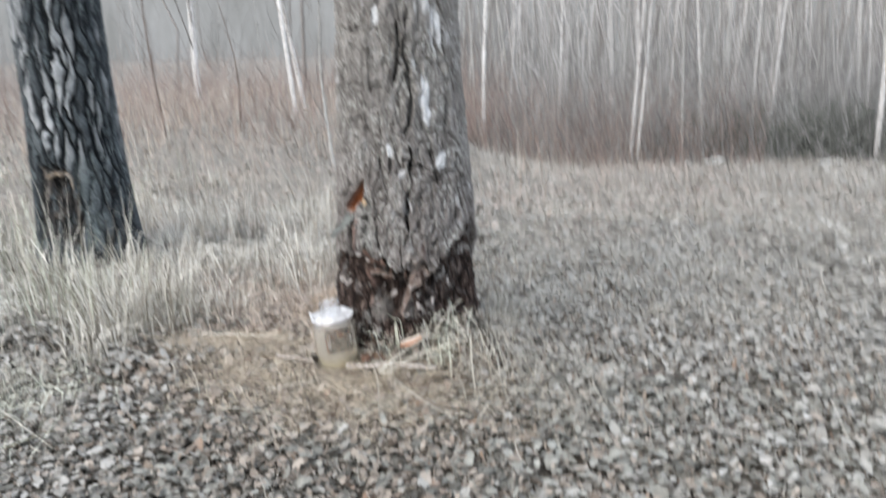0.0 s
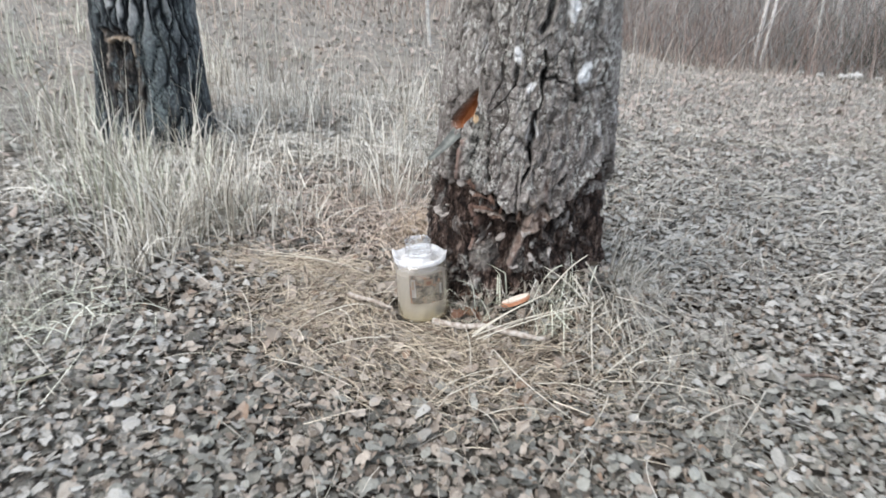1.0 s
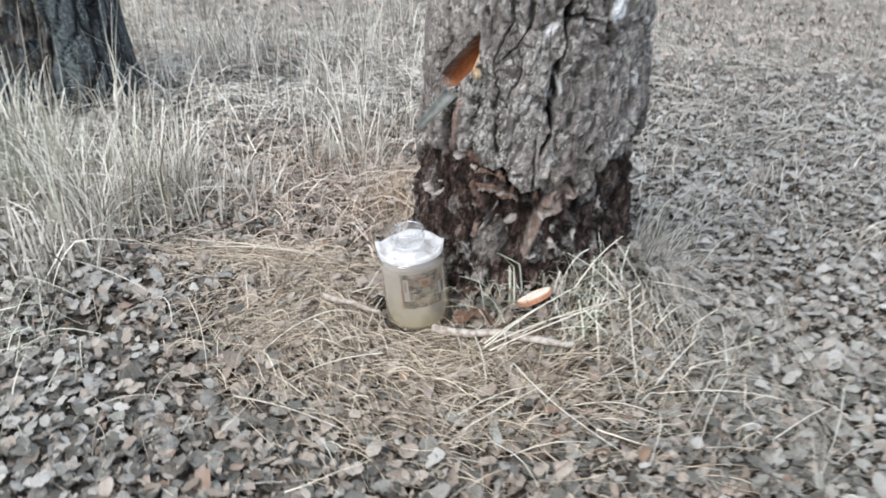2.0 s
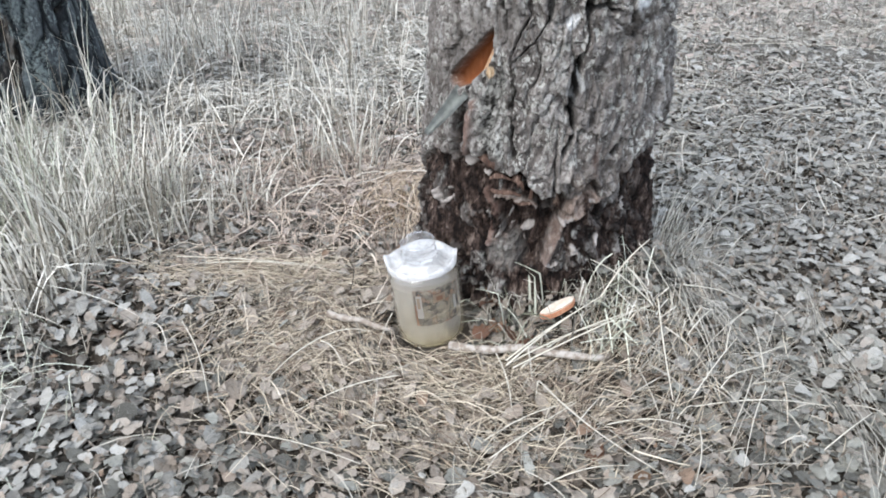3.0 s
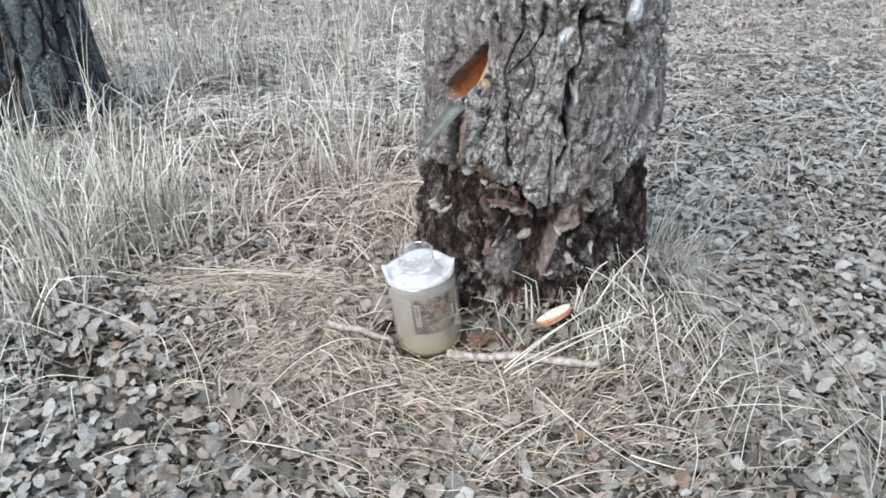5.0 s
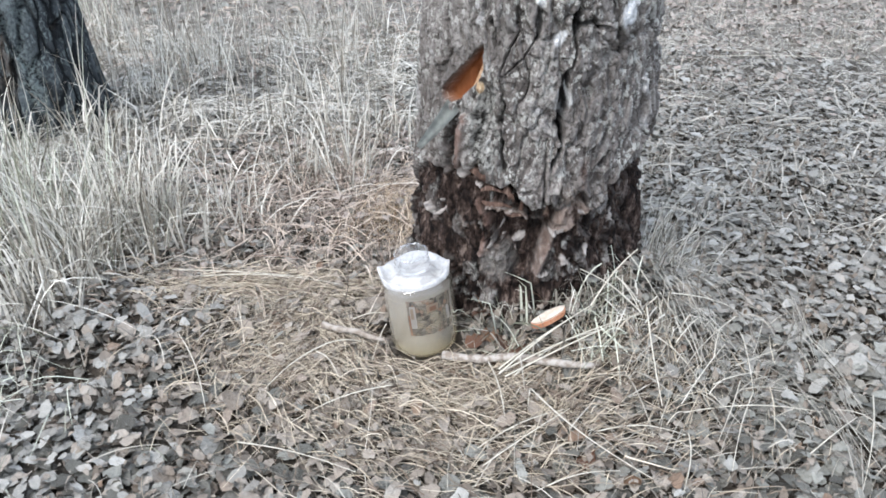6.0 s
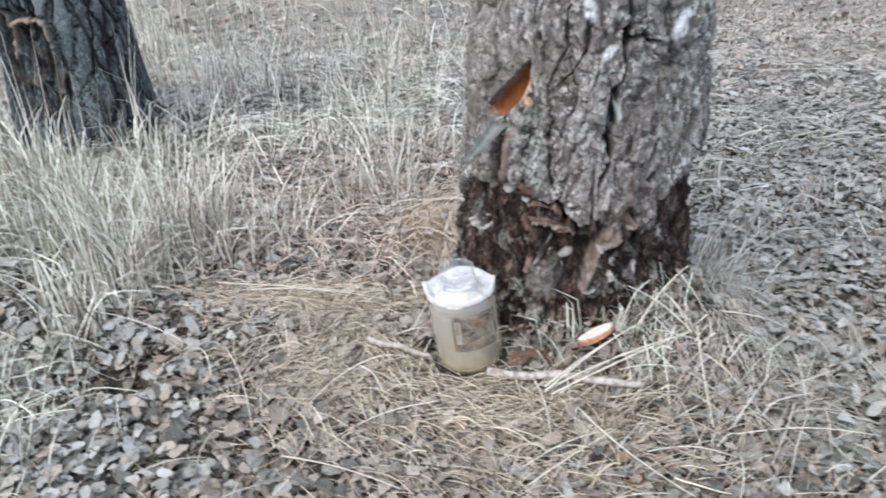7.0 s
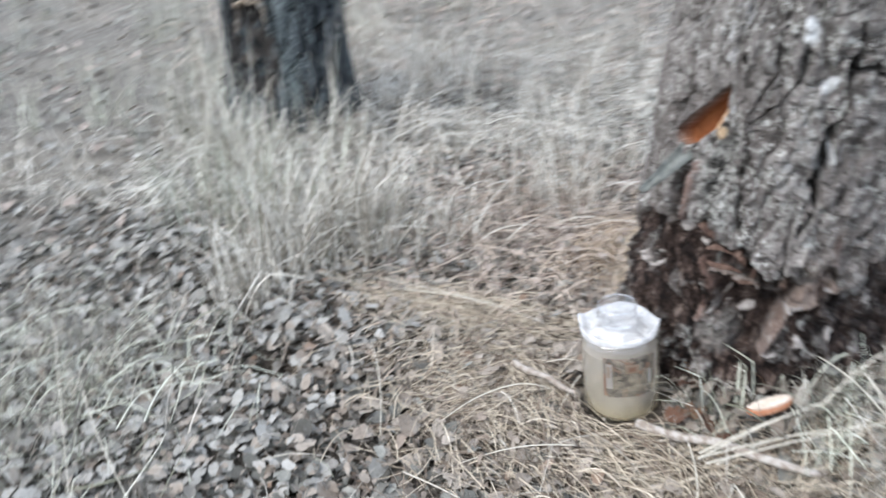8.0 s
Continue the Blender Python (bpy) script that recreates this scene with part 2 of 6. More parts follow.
def thin_clear(name, tint, gloss=0.06, base=0.05):
    """Thin clear plastic: light passes straight through, with a glossy sheen that grows at grazing angles."""
    n = Nodes(name)
    clear = n.add("ShaderNodeBsdfTransparent", Color=(*tint, 1))
    shine = n.add("ShaderNodeBsdfGlossy", Color=(1, 1, 1, 1), Roughness=gloss)
    wave = n.add("ShaderNodeBump", Strength=0.5, Distance=0.004, Height=n.noise(38, 3, 0.5))
    n.put(shine, "Normal", wave.outputs[0])
    edge = n.add("ShaderNodeLayerWeight", Blend=0.35)
    n.put(edge, "Normal", wave.outputs[0])
    sheen = n.maths('ADD', n.maths('MULTIPLY', n.maths('POWER', edge.outputs["Facing"], 2.0), 0.5), base)
    mix = n.add("ShaderNodeMixShader")
    for i, v in enumerate((sheen, clear.outputs[0], shine.outputs[0])):
        n.put(mix, str(i), v)
    n.tree.links.new(mix.outputs[0], n.tree.nodes["Material Output"].inputs["Surface"])
    return n.mat


def cloudy(name, colour, clear_tint, share, rough, folds=0.0, bottom=None):
    """A milky translucent body: partly clear, partly scattering; folds: how unevenly; bottom: a colour low down that
    paints in focused light.
    """
    n = Nodes(name)
    vec = n.add("ShaderNodeTexCoord").outputs["Object"]
    tint = (*colour, 1)
    if bottom:
        height = n.add("ShaderNodeSeparateXYZ", Vector=vec).outputs["Z"]
        tint = n.ramp(n.maths('MULTIPLY', height, 6.0), (0.02, bottom), (0.30, colour), (0.85, tuple(c * k for c, k in zip(colour, (0.94, 0.95, 0.99)))))
    n.done(tint, rough, 0.6)
    lit = n.add("ShaderNodeBsdfTranslucent", Color=tint)
    if folds:
        crease = n.add("ShaderNodeBump", Strength=0.6, Distance=0.006, Height=n.noise(45, 4, 0.6, vec))
        n.put(n.bsdf, "Normal", crease.outputs[0])
        share = n.ramp(n.noise(32, 4, 0.65, vec), (0.35, (share - folds,) * 3), (0.62, (share + folds,) * 3))
    half = n.add("ShaderNodeMixShader")
    for i, v in enumerate((0.45, n.bsdf.outputs[0], lit.outputs[0])):
        n.put(half, str(i), v)
    clear = n.add("ShaderNodeBsdfTransparent", Color=(*clear_tint, 1))
    mix = n.add("ShaderNodeMixShader")
    for i, v in enumerate((share, half.outputs[0], clear.outputs[0])):
        n.put(mix, str(i), v)
    n.tree.links.new(mix.outputs[0], n.tree.nodes["Material Output"].inputs["Surface"])
    return n.mat


M_CLEAR = thin_clear("clear_plastic", (0.985, 0.985, 0.98))
# milky film whose white paints in the sky's reflection on the plastic
M_MILKY_SHEEN = cloudy("milky_sheen_film", (0.90, 0.895, 0.895), (0.97, 0.97, 0.97), 0.40, 0.14, 0.16)
# yellow near the base imitates light focused through the sap
M_SAP = cloudy("cloudy_sap", (1.0, 0.92, 0.81), (1.0, 0.985, 0.95), 0.70, 0.05, 0.0, (1.0, 0.82, 0.50))
M_NECK = thin_clear("clear_neck_plastic", (0.97, 0.975, 0.98), 0.12, 0.20)
M_SPOUT = Nodes("grey_tin")
M_SPOUT = M_SPOUT.done(M_SPOUT.ramp(M_SPOUT.noise(40, 4), (0.3, (0.14, 0.148, 0.136)), (0.7, (0.30, 0.31, 0.285))), 0.5, 0.4, Metallic=0.35)


def flat_material(name, colour, rough=0.5):
    n = Nodes(name)
    col = n.mix(n.maths('MULTIPLY', n.noise(70, 3), 0.4), (*colour,), tuple(c * 0.5 for c in colour))
    return n.done(col, rough, 0.4)


def print_material():
    """Worn, unreadable print on a clear film: strokes of ink in several tones, bare film between them."""
    n = Nodes("label_film")
    vec = n.add("ShaderNodeTexCoord").outputs["Object"]
    cells = n.add("ShaderNodeTexVoronoi", Vector=vec, Scale=115.0)
    tone = n.add("ShaderNodeSeparateColor", Color=cells.outputs["Color"])
    col = n.ramp(tone.outputs[0], (0.0, (0.05, 0.046, 0.043)), (0.45, (0.15, 0.135, 0.12)), (0.75, (0.28, 0.25, 0.21)), (0.96, (0.30, 0.17, 0.11)))
    n.done(col, 0.45, 0.4)
    ink = n.ramp(n.noise(75, 4, 0.6, vec, (1, 1, 1.6)), (0.46, (0.14, 0.14, 0.14)), (0.54, (0.80, 0.80, 0.80)))
    clear = n.add("ShaderNodeBsdfTransparent", Color=(0.93, 0.91, 0.87, 1))
    mix = n.add("ShaderNodeMixShader")
    for k, v in enumerate((ink, clear.outputs[0], n.bsdf.outputs[0])):
        n.put(mix, str(k), v)
    n.tree.links.new(mix.outputs[0], n.tree.nodes["Material Output"].inputs["Surface"])
    return n.mat


M_LABEL = print_material()
M_LABEL_WHITE = flat_material("label_white", (0.52, 0.48, 0.43))
M_LABEL_RED = flat_material("label_red", (0.30, 0.17, 0.11))
M_LABEL_TAN = flat_material("label_tan", (0.40, 0.31, 0.23))


# ---- mesh helpers ----


def mesh_np(name, verts, faces, smooth=False):
    """A mesh from numpy arrays; faces: one array, or several of different corner counts."""
    groups = faces if isinstance(faces, (list, tuple)) else [faces]
    groups = [np.asarray(g, dtype=np.int32) for g in groups if len(g)]
    me = bpy.data.meshes.new(name)
    verts = np.ascontiguousarray(verts, dtype=np.float32)
    me.vertices.add(len(verts))
    me.vertices.foreach_set("co", verts.ravel())
    loops = np.concatenate([g.ravel() for g in groups])
    totals = np.concatenate([np.full(len(g), g.shape[1], dtype=np.int32) for g in groups])
    starts = np.concatenate([[0], np.cumsum(totals)[:-1]]).astype(np.int32)
    me.loops.add(len(loops))
    me.loops.foreach_set("vertex_index", loops)
    me.polygons.add(len(totals))
    me.polygons.foreach_set("loop_start", starts)
    me.polygons.foreach_set("loop_total", totals)
    if smooth:
        me.polygons.foreach_set("use_smooth", np.ones(len(totals), dtype=bool))
    me.update(calc_edges=True)
    me.validate()
    return me


def put(name, me, material, parent=None, label=""):
    me.materials.append(material)
    ob = new(name, me)
    if parent:
        ob.parent = parent
    return tagged(ob, label)


def part(name, bm, material, parent, label="", smooth=False):
    me = bpy.data.meshes.new(name)
    bm.to_mesh(me)
    bm.free()
    if smooth:
        for p in me.polygons:
            p.use_smooth = True
    return put(name, me, material, parent, label)


def thing(name, label, category, where=(0, 0, 0), group="", turn=0.0):
    ob = new(name)
    ob.matrix_world = pose(*where, 0, 0, turn)
    ob.empty_display_size = 0.1
    return tagged(ob, label, category, group)


def tubes(paths, radii, sides=4):
    """Round tapered stems: paths (N, K, 3), radii (N, K). Returns verts and quads."""
    paths = np.asarray(paths, float)
    radii = np.asarray(radii, float)
    n, k, _ = paths.shape
    tan = np.gradient(paths, axis=1)
    tan /= np.linalg.norm(tan, axis=2, keepdims=True) + 1e-9
    ref = np.where(np.abs(tan[:, :, 2:3]) > 0.8, np.array([1.0, 0, 0]), np.array([0, 0, 1.0]))
    u = np.cross(tan, ref)
    u /= np.linalg.norm(u, axis=2, keepdims=True) + 1e-9
    v = np.cross(tan, u)
    a = np.linspace(0, 2 * np.pi, sides, endpoint=False)
    ring = u[:, :, None, :] * np.cos(a)[None, None, :, None] + v[:, :, None, :] * np.sin(a)[None, None, :, None]
    verts = (paths[:, :, None, :] + ring * radii[:, :, None, None]).reshape(-1, 3)
    i = np.arange(n)[:, None, None] * (k * sides) + np.arange(k - 1)[None, :, None] * sides
    j, j2 = np.arange(sides)[None, None, :], (np.arange(sides)[None, None, :] + 1) % sides
    quads = np.stack([i + j, i + j2, i + sides + j2, i + sides + j], axis=-1).reshape(-1, 4)
    return verts, quads


def ribbons(paths, widths, side):
    """Flat blades with a folded midrib: paths (N, K, 3), widths (N, K), side (N, 3). Returns verts and quads."""
    n, k, _ = paths.shape
    s = side[:, None, :] * widths[:, :, None]
    lift = np.zeros_like(s)
    lift[:, :, 2] = widths * 0.35
    verts = np.stack([paths - s, paths + lift, paths + s], axis=2).reshape(-1, 3)
    i = np.arange(n)[:, None, None] * (k * 3) + np.arange(k - 1)[None, :, None] * 3 + np.arange(2)[None, None, :]
    quads = np.stack([i, i + 1, i + 4, i + 3], axis=-1).reshape(-1, 4)
    return verts, quads


def smoothstep(a, b, x):
    t = np.clip((x - a) / (b - a), 0, 1)
    return t * t * (3 - 2 * t)


def hash2(i, j, seed):
    h = (i.astype(np.int64) * 374761393 + j.astype(np.int64) * 668265263 + seed * 974634777) & 0x7FFFFFFF
    h = ((h ^ (h >> 13)) * 1274126177) & 0x7FFFFFFF
    return ((h ^ (h >> 16)) & 0xFFFFFF) / float(0xFFFFFF)


def value_noise(x, y, seed=0, wrap=0):
    i, j = np.floor(x).astype(np.int64), np.floor(y).astype(np.int64)
    fx, fy = x - i, y - j
    fx, fy = fx * fx * (3 - 2 * fx), fy * fy * (3 - 2 * fy)
    i2 = i + 1
    if wrap:
        i, i2 = i % wrap, i2 % wrap
    a, b = hash2(i, j, seed), hash2(i2, j, seed)
    c, d = hash2(i, j + 1, seed), hash2(i2, j + 1, seed)
    return (a * (1 - fx) + b * fx) * (1 - fy) + (c * (1 - fx) + d * fx) * fy


def fbm(x, y, seed=0, octaves=4, wrap=0):
    total, amp, s = 0.0, 0.5, 1
    for o in range(octaves):
        total = total + amp * value_noise(x * s, y * s, seed + o, wrap * s)
        amp, s = amp * 0.5, s * 2
    return total


def worley(x, y, seed, wrap):
    """Distances to the nearest and second nearest of the scattered cell centres, and the nearest cell's random number."""
    i, j = np.floor(x).astype(np.int64), np.floor(y).astype(np.int64)
    f1, f2, cell = np.full(x.shape, 9.0), np.full(x.shape, 9.0), np.zeros(x.shape)
    for di in (-1, 0, 1):
        for dj in (-1, 0, 1):
            ci, cj = i + di, j + dj
            wi = ci % wrap
            px = ci + 0.15 + 0.7 * hash2(wi, cj, seed)
            py = cj + 0.15 + 0.7 * hash2(wi, cj, seed + 1)
            d = np.hypot(px - x, py - y)
            near = d < f1
            f2 = np.where(near, f1, np.minimum(f2, d))
            cell = np.where(near, hash2(wi, cj, seed + 2), cell)
            f1 = np.where(near, d, f1)
    return f1, f2, cell


# ---- ground ----
def ground_height(x, y):
    x, y = np.asarray(x, float), np.asarray(y, float)
    z = np.where(y < 0, 0.08 * np.maximum(y, -4.0), 0.0)
    z = z - 0.102 * (np.clip(y, 2, 11) - 2) * smoothstep(-3.0, 1.5, x)
    z = z + 0.23 * np.exp(-((x + 0.03) ** 2 + (y + 0.19) ** 2) / 0.22 ** 2)
    z = z + 0.10 * np.exp(-((x + 1.94) ** 2 + (y - 1.0) ** 2) / 0.42 ** 2)
    z = z + 0.012 * np.exp(-((x + 0.345) ** 2 + (y + 0.312) ** 2) / 0.13 ** 2)
    z = z + 0.055 * np.exp(-((x + 0.47) ** 2 + (y - 0.33) ** 2) / 0.13 ** 2)
    # a small burrow in the litter
    z = z - 0.16 * np.exp(-(((x + 1.12) / 0.065) ** 2 + ((y + 0.405) / 0.045) ** 2))
    near = np.exp(-(x * x + y * y) / 60.0)
    z = z + (fbm(x * 1.3 + 40, y * 1.3 + 40, 3, 3) - 0.44) * 0.07 * (0.3 + near)
    z = z + (fbm(x * 7 + 90, y * 7 + 90, 5, 3) - 0.44) * 0.022 * near
    return z


def build_ground():
    def axis(a, b, fine, far):
        inner = np.arange(a, b + 1e-6, fine)
        steps = [fine * 1.12 ** i for i in range(1, 200)]
        out = np.cumsum(steps)
        out = out[out < far]
        return np.concatenate([(a - out)[::-1], inner, b + out])

    xs, ys = axis(-2.6, 2.2, 0.028, 900), axis(-2.2, 3.0, 0.028, 900)
    gx, gy = np.meshgrid(xs, ys)
    z = ground_height(gx, gy)
    verts = np.stack([gx, gy, z], -1).reshape(-1, 3)
    nx, ny = len(xs), len(ys)
    i = np.arange(ny - 1)[:, None] * nx + np.arange(nx - 1)[None, :]
    quads = np.stack([i, i + 1, i + nx + 1, i + nx], -1).reshape(-1, 4)
    ob = put("ground", mesh_np("ground", verts, quads, True), M_SOIL)
    return tagged(ob, "brown woodland soil covered with dead leaves and dry grass", "ground", kind="structure")


ground = build_ground()


# ---- old birches ----
TREE = (-0.125, -0.055)
LEAN = -0.16
TREE_2 = (-1.936, 1.0)


def bark_trunk(centre, radius, lean, top, bottom, cols, rows, seed, scars, facing=0.0, ridged=False):
    """The lower trunk of an old birch as a dense, fissured skin. radius(z, theta), scars(theta_deg, z, h, masks).
    facing: the angle round which the skin is finest; ridged: long crossing ridges in place of broad plates."""
    th = np.interp(np.arange(cols) / cols, [0, 0.08, 0.92, 1], [-np.pi, -2.0, 2.0, np.pi]) + facing
    zz = np.interp(np.linspace(0, 1, rows), [0, 0.03, 0.85, 1], [bottom, 0.0, 1.25, top])
    t, z = np.meshgrid(th, zz)
    t = (t + np.pi) % (2 * np.pi) - np.pi
    u = (t + np.pi) / (2 * np.pi)
    wx = fbm(u * 12, z * 5, seed + 9, 4, 12) - 0.47
    wy = fbm(u * 12, z * 5, seed + 19, 4, 12) - 0.47
    rough = fbm(u * 120, z * 46, seed + 71, 4, 120) - 0.47
    swell = fbm(u * 16, z * 6, seed + 81, 3, 16) - 0.44
    mid = fbm(u * 44 + wx * 2, z * 13, seed + 141, 4, 44)
    n2 = 56
    g1, g2, c2 = worley(u * n2 + wx * 3.0, z * 20 + wy * 3, seed + 31, n2)
    flake = smoothstep(0.0, 0.055, g2 - g1)
    if ridged:
        # two families of slanting cracks leave long lens-shaped ridges
        jag = (fbm(u * 50, z * 18, seed + 131, 3, 50) - 0.44) * 0.35
        a = u * 26 + z * 2.6 + wx * 2.6 + jag
        b = u * 26 - z * 2.2 + wy * 2.6 + jag
        da, db = np.abs(a - np.floor(a) - 0.5), np.abs(b - np.floor(b) - 0.5)
        cell = hash2(np.floor(a + 0.5) % 26, np.floor(b + 0.5), seed)
        crest = smoothstep(0.02, 0.26, da) * smoothstep(0.02, 0.26, db)
        c1 = cell
        h = 0.026 * (crest - 1) * (0.6 + 0.4 * cell) + 0.004 * flake * c2 + 0.007 * rough + 0.006 * swell
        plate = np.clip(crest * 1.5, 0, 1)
        tone = 0.40 * crest * (0.5 + 0.7 * cell) + 0.25 * c2 + 0.3 * mid
    else:
        n1 = 19
        f1, f2, c1 = worley(u * n1 + wx * 1.7, z * 5.2 + wy * 1.8, seed, n1)
        e1 = f2 - f1 + 0.12 * (wx + wy) + 0.10 * rough
        slab = smoothstep(0.005, 0.10, e1)
        dome = smoothstep(0.0, 0.55, e1)
        n4 = 140
        k1, k2, c4 = worley(u * n4 + wx * 9.0 + rough * 2, z * 48 + wy * 7, seed + 91, n4)
        chips = smoothstep(0.0, 0.07, k2 - k1) * c4
        seams = 1 - smoothstep(0.0, 0.10, k2 - k1)
        # long upright cracks between the plates
        phase = u * 13 + (fbm(u * 13, z * 2.6, seed + 111, 4, 13) - 0.47) * 2.2 + (fbm(u * 60, z * 26, seed + 131, 3, 60) - 0.44) * 0.22
        upright = np.abs(phase - np.floor(phase) - 0.5)
        upright = 1 - (1 - smoothstep(0.010, 0.085, upright)) * smoothstep(0.42, 0.52, fbm(u * 15, z * 3.0, seed + 121, 3, 15))
        crack = smoothstep(0.002, 0.022, np.abs(fbm(u * 24 + wx * 0.9, z * 2.6 + wy * 0.5, seed + 101, 3, 24) - 0.45))
        h = 0.008 * (slab - 1) + 0.005 * dome * (0.4 + 0.8 * c1) + 0.0060 * flake * (0.1 + c2) + 0.0070 * chips + 0.005 * (crack - 1) + 0.013 * (upright - 1) + 0.0055 * rough + 0.006 * swell + 0.006 * (mid - 0.47)
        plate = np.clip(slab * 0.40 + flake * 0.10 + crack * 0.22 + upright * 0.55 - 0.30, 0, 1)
        tone = 0.22 * c1 + 0.24 * c2 + 0.26 * chips + 0.42 * mid - 0.13 * seams * (0.4 + mid) - 0.07
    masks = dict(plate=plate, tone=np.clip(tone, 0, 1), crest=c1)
    deg = np.degrees(t)
    for key in ("white", "scar", "pale", "pink", "fresh", "cream", "lichen"):
        masks[key] = np.zeros_like(h)
    masks["fleck"], masks["chips"] = c2, flake * c2 if ridged else chips
    h = scars(deg, z, h, masks, u, wx, wy)
    r = radius(z, t) + h
    x = centre[0] + lean[0] * z + r * np.sin(t)
    y = centre[1] + lean[1] * z - r * np.cos(t)
    verts = np.stack([x, y, z], -1).reshape(-1, 3)
    i = np.arange(rows - 1)[:, None] * cols + np.arange(cols)[None, :]
    i2 = np.arange(rows - 1)[:, None] * cols + (np.arange(cols)[None, :] + 1) % cols
    quads = np.stack([i, i2, i2 + cols, i + cols], -1).reshape(-1, 4)
    me = mesh_np("trunk", verts, quads, True)
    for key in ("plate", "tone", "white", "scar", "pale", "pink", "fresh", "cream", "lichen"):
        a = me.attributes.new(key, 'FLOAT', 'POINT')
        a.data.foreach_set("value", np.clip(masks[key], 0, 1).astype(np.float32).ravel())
    return me


def line_distance(deg, z, points):
    """Metres along the trunk's skin to a line of (degrees, height) points."""
    k = 0.0041
    best = np.full(deg.shape, 9.0)
    for (d0, z0), (d1, z1) in zip(points, points[1:]):
        ex, ey = (d1 - d0) * k, z1 - z0
        px, py = (deg - d0) * k, z - z0
        f = np.clip((px * ex + py * ey) / (ex * ex + ey * ey), 0, 1)
        best = np.minimum(best, np.hypot(px - f * ex, py - f * ey))
    return best


def blob(deg, z, cd, cz, wd, wz, soft=0.5, tilt=0.0):
    """1 inside an ellipse on the trunk's skin, falling to 0 at its edge. Widths in degrees and metres; tilt: metres of height a degree."""
    d = np.hypot((deg - cd) / wd, (z - cz - tilt * (deg - cd)) / wz)
    return 1 - smoothstep(1 - soft, 1, d)


def polygon(deg, z, corners, soft):
    """1 inside a convex polygon on the trunk's skin, given anticlockwise in degrees and metres."""
    k = 0.0042
    inside = np.full(deg.shape, 9.0)
    for (d0, z0), (d1, z1) in zip(corners, corners[1:] + corners[:1]):
        ex, ey = (d1 - d0) * k, z1 - z0
        inside = np.minimum(inside, (ex * (z - z0) - ey * (deg - d0) * k) / math.hypot(ex, ey))
    return smoothstep(-soft, soft, inside)


def arch_height(deg):
    """The lower edge of the bark over the old wound."""
    return np.interp(deg, [-180, -95, -61.6, -43, -37, -25.5, -17.7, -9, -4, 4, 11, 17, 25, 27, 31, 36, 46, 54, 61, 72, 95, 180],
                     [0.10, 0.29, 0.405, 0.408, 0.420, 0.415, 0.403, 0.372, 0.346, 0.350, 0.362, 0.374, 0.352, 0.315, 0.350, 0.386, 0.422, 0.448, 0.470, 0.50, 0.42, 0.10])


# the long cracks of the tapped trunk: width, depth, then the line in degrees and metres
MAIN_CRACKS = ((0.0060, 0.030, ((14.5, 0.772), (13.3, 0.695), (12.2, 0.664), (13.4, 0.651), (9.7, 0.593), (7.6, 0.526), (8.6, 0.480), (5.6, 0.439))),
               (0.0045, 0.022, ((-10.9, 0.751), (-11.5, 0.682), (-14.8, 0.660), (-19.1, 0.607), (-16.8, 0.537), (-18, 0.475), (-16.8, 0.429))),
               (0.0050, 0.024, ((31.9, 0.761), (32.8, 0.692), (38.6, 0.640))), (0.0060, 0.026, ((51.8, 0.575), (53.1, 0.489), (60.1, 0.455))),
               (0.0040, 0.020, ((13.9, 0.697), (20.9, 0.700), (28.7, 0.691))), (0.0035, 0.016, ((-2.8, 0.723), (-4.7, 0.674), (-8.9, 0.643), (-18.8, 0.607))),
               (0.0045, 0.020, ((39.9, 0.502), (34.4, 0.477), (29.8, 0.444))), (0.0060, 0.028, ((58.8, 0.707), (61.6, 0.632))), (0.0030, 0.012, ((-24, 0.70), (-23, 0.655))),
               (0.0055, 0.026, ((12.8, 0.811), (17.2, 0.869), (15.9, 0.955), (11.5, 1.040), (14.3, 1.143))), (0.0050, 0.024, ((-20.8, 1.096), (-20.2, 0.956), (-24, 0.813), (-28.3, 0.723))),
               (0.0050, 0.024, ((6.6, 1.244), (5.8, 1.031), (-1, 0.927))), (0.0050, 0.024, ((52.3, 1.097), (55.2, 0.945), (50.1, 0.810))))


